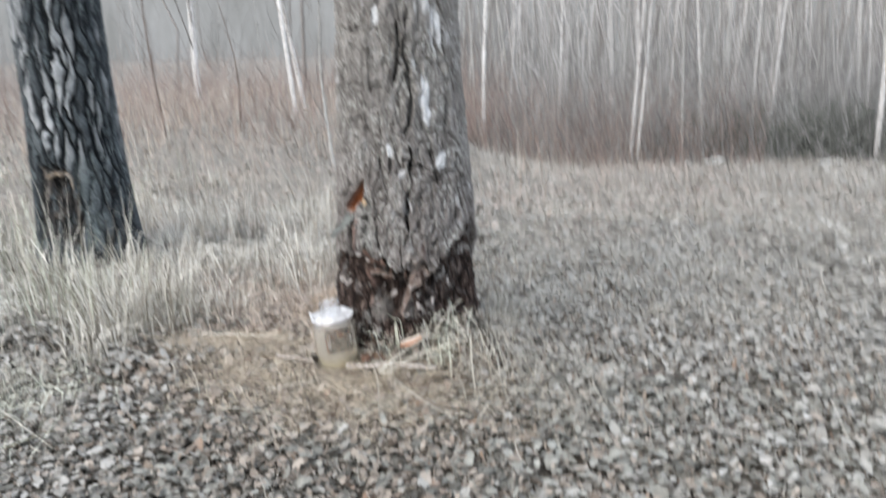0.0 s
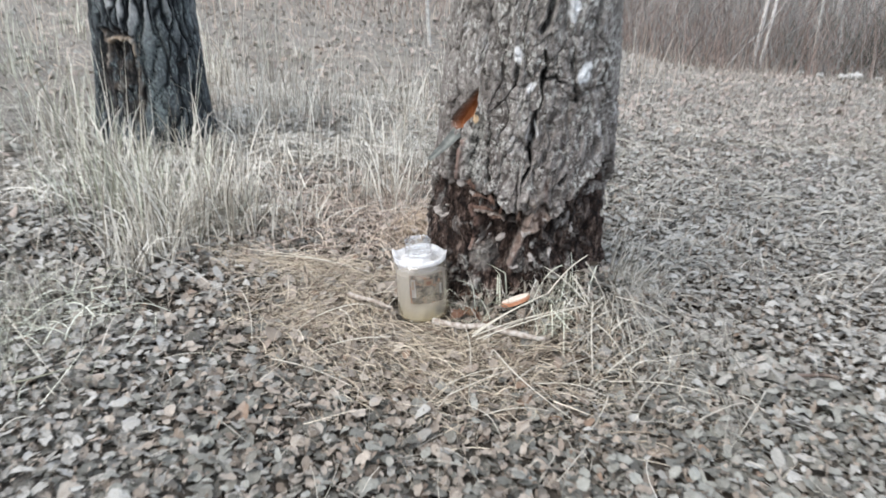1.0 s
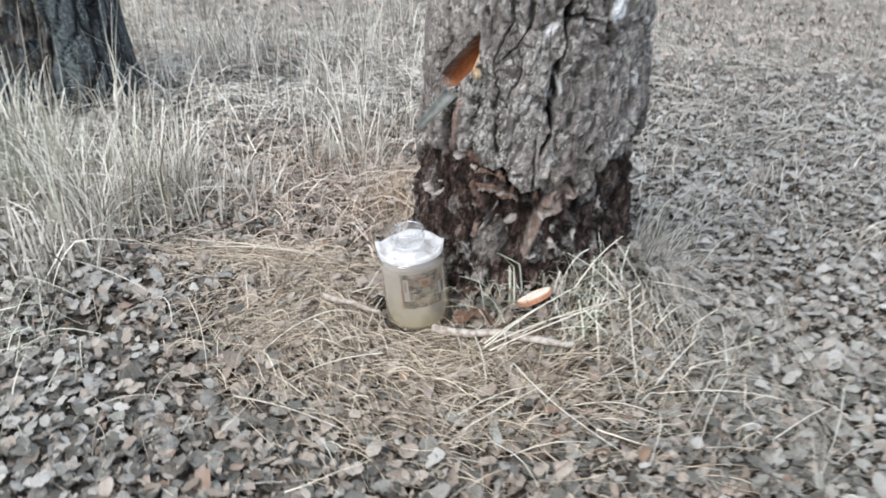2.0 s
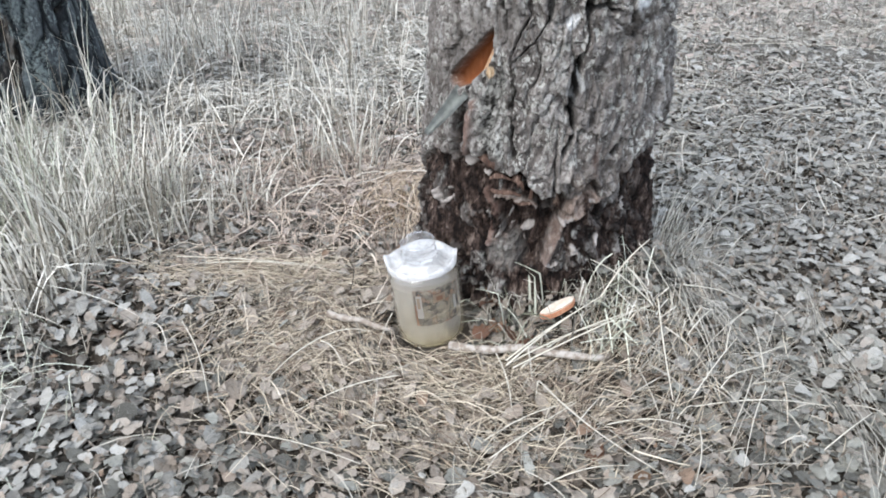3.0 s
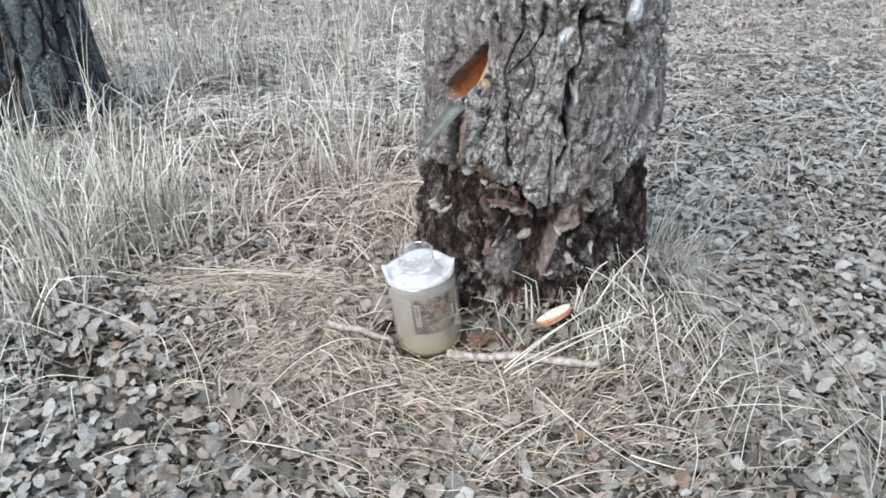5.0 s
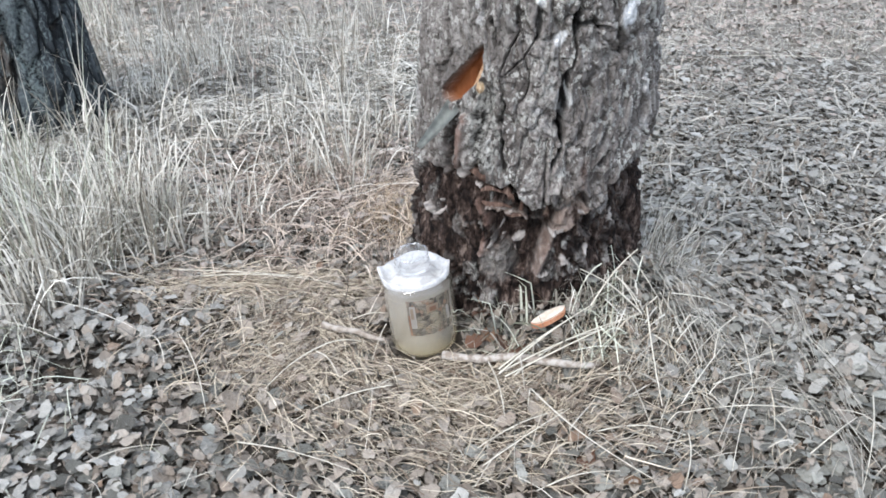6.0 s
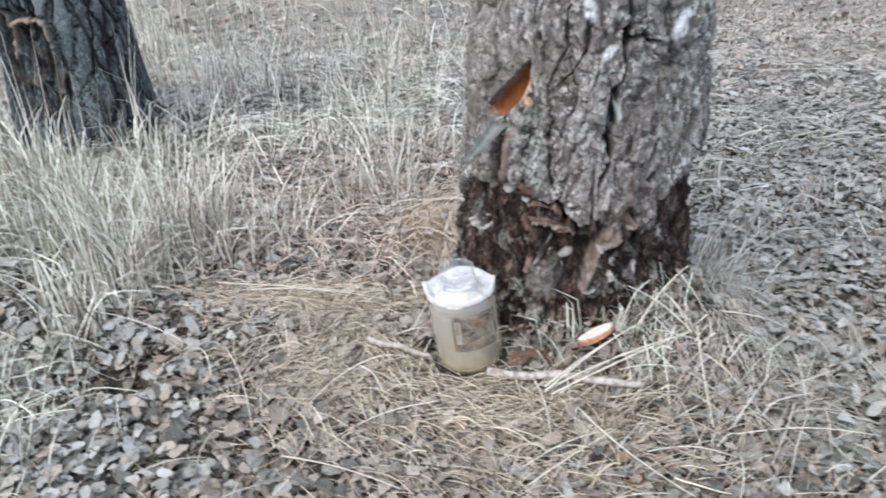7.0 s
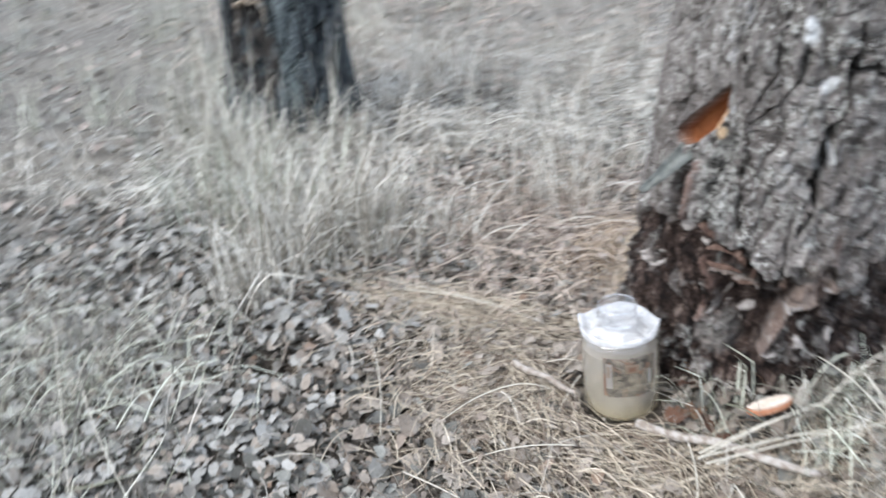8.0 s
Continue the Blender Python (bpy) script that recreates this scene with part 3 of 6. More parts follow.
def main_scars(deg, z, h, m, u, wx, wy):
    grit = fbm(u * 60, z * 30, 211, 4, 60)
    strand = fbm(u * 70 + wy * 3, z * 7, 221, 4, 70) - 0.47
    deg_true, z_true = deg, z
    deg = deg + wx * 5 + (grit - 0.47) * 6
    z = z + wy * 0.02 + (grit - 0.47) * 0.03
    ragged = fbm(u * 52, z * 17, 281, 3, 52)
    for width, depth, points in MAIN_CRACKS:
        d = line_distance(deg, z, points)
        width = width * (0.35 + 1.9 * smoothstep(0.34, 0.62, ragged))
        gap = 1 - smoothstep(0.25 * width, 1.25 * width, d)
        h = h - depth * gap + 0.003 * np.exp(-((d - 2.2 * width) / width) ** 2)
        # the crack's shade goes into the colour through the plate mask
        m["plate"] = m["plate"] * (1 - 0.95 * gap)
    edge = arch_height(deg) + wx * 0.05 + strand * 0.05
    under = smoothstep(0.008, -0.008, z - edge)
    flank = smoothstep(-27, -34, deg)
    lip = np.exp(-((z - edge - 0.02) / 0.02) ** 2) * np.exp(-(deg / 75.0) ** 4)
    h = h * (1 - under * (0.85 - 0.30 * flank)) - 0.024 * under * (1 - 0.4 * flank) + 0.009 * lip * (1 - flank)
    fibre = fbm(u * 190 + wy * 4, z * 24, 241, 3, 190) - 0.44
    lumps = fbm(u * 36 + wx * 3, z * 22 + wy * 3, 261, 4, 36) - 0.47
    h = h + under * (0.012 * strand + 0.022 * lumps + 0.016 * (grit - 0.47) + 0.008 * fibre + 0.007 * m["chips"])
    patchy = fbm(u * 30 + wx * 3, z * 17, 231, 4, 30)
    # the bare wood is black-brown, broken up by small grey flakes
    flakes = smoothstep(0.53, 0.58, fbm(u * 84 + wx * 4, z * 40 + wy * 4, 271, 3, 84)) * smoothstep(0.44, 0.56, patchy)
    flakes = np.maximum(flakes, 0.8 * smoothstep(0.78, 0.86, m["chips"]) * smoothstep(0.47, 0.55, patchy))
    m["scar"] = under * (1 - 0.85 * flakes)
    h = h + 0.006 * under * flakes
    # scraps of bark still clinging to the bare wood
    scrap = under * smoothstep(0.56, 0.62, fbm(u * 34 + wx * 4, z * 18 + wy * 3, 251, 4, 34))
    h = h + 0.006 * scrap
    m["scar"] = m["scar"] * (1 - 0.45 * scrap * smoothstep(0.42, 0.52, grit))
    # the open fissures, carved in and also shaded in the colour
    left = 1 - smoothstep(0.006, 0.014, line_distance(deg, z, ((-37, 0.409), (-31, 0.408), (-24, 0.402), (-17, 0.390), (-10, 0.366), (-4.5, 0.343), (2, 0.338))))
    right = 1 - smoothstep(0.006, 0.019, line_distance(deg, z, ((26.5, 0.300), (30.7, 0.342), (36.1, 0.376), (46, 0.410), (54, 0.434), (61, 0.456), (75, 0.49))))
    side = 1 - smoothstep(0.008, 0.018, line_distance(deg, z, ((-45.5, 0.500), (-47.5, 0.447), (-49, 0.40))))
    h = h - 0.045 * left - 0.045 * right - 0.020 * side
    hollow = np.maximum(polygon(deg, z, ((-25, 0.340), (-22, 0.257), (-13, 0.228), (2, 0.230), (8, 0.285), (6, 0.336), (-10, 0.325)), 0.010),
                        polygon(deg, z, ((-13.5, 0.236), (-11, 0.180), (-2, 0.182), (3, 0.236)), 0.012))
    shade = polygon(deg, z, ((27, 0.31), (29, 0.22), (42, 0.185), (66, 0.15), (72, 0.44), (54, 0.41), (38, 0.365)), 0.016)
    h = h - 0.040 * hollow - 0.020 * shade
    # shade of the fissures and hollows is put into the dark wood colour
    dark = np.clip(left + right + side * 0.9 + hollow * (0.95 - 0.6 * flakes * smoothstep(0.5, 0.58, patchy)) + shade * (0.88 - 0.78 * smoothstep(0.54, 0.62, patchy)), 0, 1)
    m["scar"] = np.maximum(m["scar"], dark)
    # pale dead wood standing between the hollows
    tongue = polygon(deg, z, ((7.7, 0.304), (10.9, 0.282), (17, 0.306), (23, 0.326), (25.5, 0.352), (17, 0.372), (11, 0.358)), 0.006)
    ridge = 1 - smoothstep(0.004, 0.013, line_distance(deg, z, ((8, 0.286), (5.4, 0.252), (2.9, 0.205))))
    strip = 1 - smoothstep(0.005, 0.012, line_distance(deg, z, ((-30, 0.340), (-26.2, 0.307), (-27.2, 0.228))))
    rib = 1 - smoothstep(0.005, 0.012, line_distance(deg, z, ((-38, 0.515), (-39, 0.457), (-40.4, 0.418))))
    chunk = polygon(deg, z, ((8, 0.394), (17.1, 0.378), (16.6, 0.400), (9, 0.421)), 0.004)
    sill = 1 - smoothstep(0.003, 0.008, line_distance(deg, z, ((-22.3, 0.350), (-11.9, 0.339), (-4.8, 0.324))))
    wood = np.clip(tongue + ridge + strip + rib + sill, 0, 1)
    h = h + (0.012 + 0.04 * lumps + 0.03 * strand) * tongue + (0.014 + 0.05 * lumps) * ridge + 0.012 * strip + 0.008 * rib + 0.008 * chunk + 0.018 * sill
    m["scar"] = m["scar"] * (1 - 0.9 * wood * smoothstep(0.36, 0.46, grit))
    m["pale"] = np.clip(tongue * 0.80 * smoothstep(0.34, 0.52, grit + 0.04) + 0.30 * ridge + 0.45 * sill + 0.25 * chunk, 0, 1)
    m["pink"] = np.clip(0.75 * strip + 0.75 * rib + 0.45 * ridge + 0.35 * tongue, 0, 1) * smoothstep(0.30, 0.46, grit + 0.05)
    m["pink"] = np.maximum(m["pink"], 0.45 * blob(deg, z, 20.4, 0.429, 3, 0.06, 0.8))
    for cd, cz, wd, wz in ((-8.8, 0.246, 4.4, 0.012), (-8.3, 0.225, 2.8, 0.008), (-60.4, 0.308, 2.6, 0.018), (-58.5, 0.290, 2.4, 0.010), (-38.7, 0.408, 3.8, 0.016), (-32, 0.381, 3.0, 0.012),
                           (28.5, 0.301, 2.0, 0.010), (10.8, 0.298, 4.0, 0.013), (17, 0.224, 5, 0.013), (28.5, 0.240, 2.4, 0.022), (9, 0.200, 2.2, 0.009),
                           (-57.5, 0.535, 1.6, 0.018), (-48, 0.270, 2.4, 0.006), (46, 0.290, 1.8, 0.020), (20, 0.340, 3.0, 0.008), (-20, 0.285, 1.6, 0.006), (-16, 0.268, 1.4, 0.005)):
        k = blob(deg + wx * 8 + (grit - 0.47) * 8, z + wy * 0.03 + (grit - 0.47) * 0.02, cd, cz, wd * 0.8, wz * 0.8, 0.3)
        h = h + 0.005 * k
        m["pale"] = np.maximum(m["pale"], k)
        m["white"] = np.maximum(m["white"], k * 0.35)
    # a crust of grey lichen low on the wound
    crust = blob(deg, z, -17.5, 0.205, 13, 0.048, 0.5)
    m["scar"] = m["scar"] * (1 - 0.5 * crust)
    h = h + 0.003 * crust
    # white papery bark left on the plates
    n = fbm(u * 30 + wx * 2, z * 9 + wy, 311, 3, 30)
    patch = 0
    for cd, cz, wd, wz in ((42, 0.703, 7, 0.034), (42.1, 1.097, 6, 0.085), (28.7, 1.157, 8, 0.035), (27.7, 0.914, 5, 0.055), (30.3, 0.854, 5, 0.035), (6.2, 0.682, 4, 0.014), (9.7, 0.573, 0.9, 0.020),
                           (39, 0.772, 4, 0.03), (49.4, 1.265, 6, 0.05), (17.3, 1.281, 12, 0.05), (-11.5, 1.161, 4, 0.03), (7.1, 0.975, 3, 0.015), (-0.8, 0.759, 4, 0.02), (19.2, 0.999, 3, 0.03)):
        patch = np.maximum(patch, blob(deg + wx * 10, z + wy * 0.05, cd, cz, wd, wz, 0.35))
    m["white"] = np.maximum(m["white"], patch * smoothstep(0.36, 0.48, n + 0.06))
    specks = smoothstep(0.945, 0.965, m["fleck"] + 0.05 * smoothstep(0.6, 1.2, z)) * smoothstep(0.40, 0.55, z)
    m["white"] = np.maximum(m["white"], specks * 0.30 * smoothstep(0.48, 0.56, grit))
    # the mossy plate under the cut, its flakes parted by dark gaps
    moss = polygon(deg, z, ((-34.6, 0.530), (-33.6, 0.430), (-20.5, 0.427), (-18.7, 0.529), (-22.6, 0.588), (-29.1, 0.574)), 0.010)
    h = h + 0.006 * moss + 0.030 * moss * lumps + 0.020 * moss * (grit - 0.47)
    m["plate"] = m["plate"] * (1 - 0.85 * moss * smoothstep(0.50, 0.44, grit))
    m["lichen"] = 0.55 * moss + 0.28 * crust + 0.30 * smoothstep(0.5, 1.0, z)
    # the fresh axe cut for tapping, tilted, its lower face painted paler as if lit
    deg = deg_true + (grit - 0.47) * 0.8
    z = z_true + (grit - 0.47) * 0.006
    axis = polygon(deg, z, ((-28.5, 0.655), (-40.1, 0.613), (-55.5, 0.552), (-54.5, 0.540), (-48.9, 0.533), (-42.5, 0.547), (-31.5, 0.588), (-28.3, 0.612)), 0.003)
    floor = polygon(deg, z, ((-28.5, 0.646), (-31.0, 0.625), (-47.0, 0.549), (-48.0, 0.534), (-42.5, 0.546), (-31.0, 0.587), (-28.2, 0.612)), 0.005)
    collar = polygon(deg, z, ((-27.0, 0.667), (-41.0, 0.626), (-58.0, 0.562), (-58.0, 0.532), (-48.9, 0.523), (-42.0, 0.536), (-30.0, 0.578), (-26.5, 0.608)), 0.012)
    h = h * (1 - 0.55 * collar) + 0.004 * collar
    h = h * (1 - axis) + axis * (-0.026 + 0.017 * floor)
    m["fresh"] = axis
    # lit look of the lower face in the colour, plus a spot of cream wood
    m["cream"] = np.clip(0.56 * floor * axis + blob(deg + wx * 6, z + wy * 0.02, -31.4, 0.577, 2.6, 0.013, 0.4), 0, 1)
    for key in ("scar", "pink", "lichen", "white"):
        m[key] = m[key] * (1 - axis)
    m["plate"] = np.maximum(m["plate"], axis)
    return h


def second_scars(deg, z, h, m, u, wx, wy):
    grit = fbm(u * 60, z * 30, 411, 4, 60)
    strand = fbm(u * 60 + wy * 3, z * 7, 421, 4, 60) - 0.47
    z_true = z
    deg = deg + wx * 7 + (grit - 0.47) * 8
    z = z + wy * 0.03 + (grit - 0.47) * 0.04
    # the ridges die out towards the smoother foot
    foot = smoothstep(0.62, 0.40, z)
    h = h * (1 - 0.55 * foot)
    # an oval of bare, rotten wood under a curled rim
    wound = polygon(deg, z, ((4, 0.548), (-20, 0.54), (-28, 0.46), (-42, 0.25), (-33, 0.20), (19, 0.16), (28, 0.29), (26, 0.38), (21, 0.45), (18, 0.515)), 0.012)
    rim = 1 - smoothstep(0.006, 0.015, line_distance(deg, z, ((-10, 0.500), (3.4, 0.512), (14, 0.505), (19.5, 0.493), (20.7, 0.447))))
    strap = 1 - smoothstep(0.003, 0.010, line_distance(deg, z, ((-20, 0.542), (-15.5, 0.492), (-16, 0.44), (-17, 0.386))))
    frame_edge = 1 - smoothstep(0.006, 0.016, line_distance(deg, z, ((21.5, 0.415), (25.4, 0.362), (23, 0.319), (20, 0.27))))
    brow = 1 - smoothstep(0.005, 0.016, line_distance(deg, z, ((-9, 0.526), (4.6, 0.541), (18, 0.517))))
    eye = blob(deg, z, 1, 0.452, 12, 0.040, 0.5)
    knot = blob(deg, z, 0, 0.462, 6, 0.020, 0.6)
    patch = blob(deg, z, -1, 0.306, 13, 0.028, 0.5)
    h = h * (1 - 0.7 * wound) - 0.035 * wound + wound * (0.05 * strand) + 0.034 * rim + 0.026 * strap + 0.022 * frame_edge
    h = h - 0.030 * eye - 0.012 * brow + 0.010 * knot + 0.012 * patch
    # the cavity, its shade put into the colour, with a slit running up along its brown upper lip
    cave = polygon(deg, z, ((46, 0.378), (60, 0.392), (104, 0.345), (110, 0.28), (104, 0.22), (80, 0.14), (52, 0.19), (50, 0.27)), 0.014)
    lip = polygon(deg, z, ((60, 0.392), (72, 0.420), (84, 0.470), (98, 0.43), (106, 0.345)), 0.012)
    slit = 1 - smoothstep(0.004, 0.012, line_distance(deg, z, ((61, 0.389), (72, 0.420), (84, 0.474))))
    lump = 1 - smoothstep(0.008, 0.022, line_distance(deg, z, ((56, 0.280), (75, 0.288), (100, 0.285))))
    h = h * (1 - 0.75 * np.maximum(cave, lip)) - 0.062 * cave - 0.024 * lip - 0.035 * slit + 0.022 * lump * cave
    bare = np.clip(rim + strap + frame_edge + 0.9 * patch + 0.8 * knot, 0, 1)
    # bare rotten wood and the cavity's painted shade share this dark mask
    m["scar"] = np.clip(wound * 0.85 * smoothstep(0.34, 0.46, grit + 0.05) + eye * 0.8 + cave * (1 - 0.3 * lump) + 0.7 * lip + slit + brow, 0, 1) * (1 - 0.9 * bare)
    m["pale"] = np.clip(0.30 * rim + 0.34 * strap + 0.10 * frame_edge + 0.06 * patch + 0.16 * knot + 0.30 * blob(deg, z, 89, 0.41, 4, 0.022, 0.5), 0, 1) * smoothstep(0.34, 0.50, grit + 0.05)
    m["cream"] = np.clip(0.24 * rim + 0.05 * strap + 0.04 * patch + 0.02 * frame_edge, 0, 1) * smoothstep(0.34, 0.50, grit + 0.06)
    m["pink"] = np.clip(0.14 * lip, 0, 1) * smoothstep(0.38, 0.52, grit + 0.02)
    m["lichen"] = 0.75 * blob(deg, z, 35, 0.25, 12, 0.15, 0.6) + 0.5 * blob(deg, z, 34, 0.48, 22, 0.14, 0.7)
    m["tone"] = m["tone"] * (1 - 0.2 * foot)
    # the ridges' crests have weathered to pale streaks higher up
    streak = smoothstep(0.52, 0.80, m["plate"] - 0.25 + 0.5 * (grit - 0.47)) * smoothstep(0.45, 0.62, m["crest"])
    m["white"] = streak * smoothstep(0.45, 0.75, z_true) * (0.22 + 0.26 * smoothstep(60, 0, deg))
    return h


def main_radius(z, t):
    zz = np.maximum(z, 0)
    r = 0.168 + 0.102 * np.exp(-zz / 0.95) + 0.03 * np.exp(-zz / 0.09) - 0.015 * smoothstep(0.42, 1.1, zz)
    r = r - 0.020 * np.exp(-(zz / 0.30) ** 2) * np.exp(-((np.degrees(t) + 42) / 22) ** 2)
    return r + 0.016 * np.exp(-zz / 0.25) * np.exp(-((np.degrees(t) + 85) / 35) ** 2) + 0.005 * np.sin(3 * t + 1) + 0.010 * np.exp(-zz / 0.2) * np.cos(5 * t)


def second_radius(z, t):
    zz = np.maximum(z, 0)
    return 0.206 + 0.071 * np.exp(-zz / 0.5) + 0.02 * np.exp(-zz / 0.10) + 0.008 * np.sin(2 * t) + 0.010 * np.exp(-zz / 0.25) * np.cos(5 * t + 1)


def upper_tree(tree, base, top_r, z0, height, lean, seed):
    """The upper trunk and its bare limbs, above the dense lower skin."""
    r = np.random.default_rng(seed)
    k = 22
    s = np.linspace(0, 1, k)
    z = z0 + (height - z0) * s
    path = np.stack([base[0] + lean[0] * z + 0.05 * np.sin(s * 7) * s, base[1] + lean[1] * z + 0.05 * np.cos(s * 6) * s, z], -1)
    v, q = tubes(path[None], (top_r * (1 - 0.93 * s))[None], 24)
    me = mesh_np("upper_trunk", v, q, True)
    put("upper_trunk", me, M_UPPER_BARK, tree, "grey papery birch bark with dark bands")
    for i in range(26):
        f = 0.34 + 0.64 * (i + r.random()) / 26
        p0 = path[int(f * (k - 1))]
        a = r.random() * 6.283
        length = (1.1 - f) * 3.2 + 0.4
        m = np.linspace(0, 1, 9)
        out = np.stack([np.cos(a + m * 0.4), np.sin(a + m * 0.4), 0.75 - 0.5 * m * r.random()], -1)
        limb = p0 + np.cumsum(out, 0) * length / 9 - out[0] * length / 9
        paths, radii = [limb], [top_r * (1.02 - f) * 0.4 * (1 - 0.85 * m) + 0.003]
        for j in range(9):
            b = limb[2 + j * 6 // 9]
            w = r.normal(size=3) * 0.5 + out[4]
            w /= np.linalg.norm(w)
            twig = b + w * (m[:, None] * length * 0.42) + np.array([0, 0, -0.25]) * (m[:, None] ** 2) * length * 0.42
            paths.append(twig)
            radii.append(0.006 * (1 - 0.8 * m) + 0.0015)
        v, q = tubes(np.array(paths), np.array(radii), 5)
        put("limb", mesh_np("limb", v, q, True), M_GREY_STEM, tree)


def build_main_tree():
    tree = thing("birch_tree", "old grey birch with scarred base and fresh orange tapping cut", "tree", (*TREE, 0.0), "old birches")
    lean = (0.010, LEAN)
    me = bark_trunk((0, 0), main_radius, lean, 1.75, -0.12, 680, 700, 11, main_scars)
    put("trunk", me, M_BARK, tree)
    upper_tree(tree, (0, 0), 0.186, 1.70, 11.0, lean, 5)
    return tree


def build_second_tree():
    tree = thing("birch_tree", "old dark flecked birch with a hollow base in dry grass", "tree", (*TREE_2, 0.0), "old birches")
    lean = (-0.02, 0.0)
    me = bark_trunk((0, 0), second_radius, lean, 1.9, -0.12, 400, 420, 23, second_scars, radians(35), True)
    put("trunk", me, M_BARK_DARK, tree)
    upper_tree(tree, (0, 0), 0.205, 1.85, 10.0, lean, 8)
    return tree


main_tree = build_main_tree()
build_second_tree()


# ---- splinters in the old wound ----
def splinter(at_deg, z, length, width, tilt, out, turn):
    """A torn strip of wood lying along the trunk's skin."""
    a = radians(at_deg)
    r = 0.238 + out
    c = Vector((r * math.sin(a), LEAN * z - r * math.cos(a), z))
    along = Vector((math.cos(a), math.sin(a), 0)) * math.cos(radians(tilt)) + Vector((0, 0, 1)) * math.sin(radians(tilt))
    normal = Vector((math.sin(a), -math.cos(a), 0.2)).normalized()
    along = (along + normal * turn).normalized()
    side = along.cross(normal).normalized()
    bm = bmesh.new()
    rings = []
    for i in range(7):
        s = i / 6
        w = 1.5 * width * (0.35 + 0.65 * math.sin(math.pi * min(1, s * 0.9 + 0.12))) * (0.85 + 0.3 * random.random())
        p = c + along * (s - 0.5) * length + normal * 0.009 * math.sin(s * 3.1) + side * 0.006 * math.sin(s * 4 + z * 40)
        ring = [bm.verts.new(p + side * w * dx + normal * 0.4 * w * dy) for dx, dy in ((-1, -1), (1, -0.8), (0.9, 0.8), (-0.8, 1))]
        if rings:
            for j in range(4):
                bm.faces.new((rings[-1][j], rings[-1][(j + 1) % 4], ring[(j + 1) % 4], ring[j]))
        rings.append(ring)
    bm.faces.new(rings[0][::-1])
    bm.faces.new(rings[-1])
    part("splinter", bm, M_SPLINTER, main_tree, "torn strip of orange-brown wood")


for row in ((-29.9, 0.404, 0.060, 0.0060, -12, -0.020, 0.0), (-20.5, 0.400, 0.046, 0.0050, -4, -0.010, 0.0), (-20.5, 0.379, 0.044, 0.0030, 4, -0.004, 0.05), (-12.9, 0.383, 0.034, 0.0036, -62, 0.000, 0.12),
            (-11.5, 0.375, 0.030, 0.0030, -50, 0.002, 0.05), (-17.6, 0.349, 0.058, 0.0034, -14, -0.004, 0.0), (-9.1, 0.333, 0.046, 0.0030, -24, -0.006, 0.05), (-5.3, 0.354, 0.034, 0.0030, 50, -0.012, 0.0),
            (5.2, 0.345, 0.040, 0.0040, 70, -0.014, 0.0)):
    splinter(*row)


# ---- the sap spout under the cut ----
def build_spout():
    ob = thing("sap_spout", "weathered grey tin strip bent into a drip spout on the trunk", "spout", (-0.285, -0.300, 0.522))
    tip = Vector((-0.060, -0.024, -0.066))
    side = Vector((0.70, -0.42, -0.48)).normalized()
    side = (side - tip.normalized() * side.dot(tip.normalized())).normalized()
    up = side.cross(tip).normalized()
    if up.z < 0:
        up = -up
    bm = bmesh.new()
    grid = []
    for i in range(10):
        s = i / 9
        w = 0.011 * (1 - s) ** 0.8 + 0.0055
        line = []
        for j in range(7):
            q = j / 3 - 1
            p = tip * (s * 1.12 - 0.14) + side * (q * w) + up * (0.007 * q * q * (1 - 0.4 * s)) + up * (-0.004 * math.sin(s * 3))
            line.append(bm.verts.new(p))
        grid.append(line)
    for a, b in zip(grid, grid[1:]):
        for j in range(6):
            bm.faces.new((a[j], a[j + 1], b[j + 1], b[j]))
    bmesh.ops.solidify(bm, geom=bm.faces[:], thickness=0.0012)
    part("channel", bm, M_SPOUT, ob, smooth=True)


build_spout()


# ---- the bottle with sap ----
BOTTLE = (-0.343, -0.318, 0.0)


def spin(profile, sides=64, wobble=None):
    """A turned shape from (radius, height) pairs; wobble(angle, index) gives an offset in height."""
    bm = bmesh.new()
    rings = []
    for i, (r, z) in enumerate(profile):
        ring = []
        for j in range(sides):
            a = 2 * math.pi * j / sides
            dr, dz = wobble(a, i) if wobble else (0, 0)
            ring.append(bm.verts.new(((r + dr) * math.cos(a), (r + dr) * math.sin(a), z + dz)))
        if rings:
            for j in range(sides):
                bm.faces.new((rings[-1][j], rings[-1][(j + 1) % sides], ring[(j + 1) % sides], ring[j]))
        rings.append(ring)
    return bm, rings


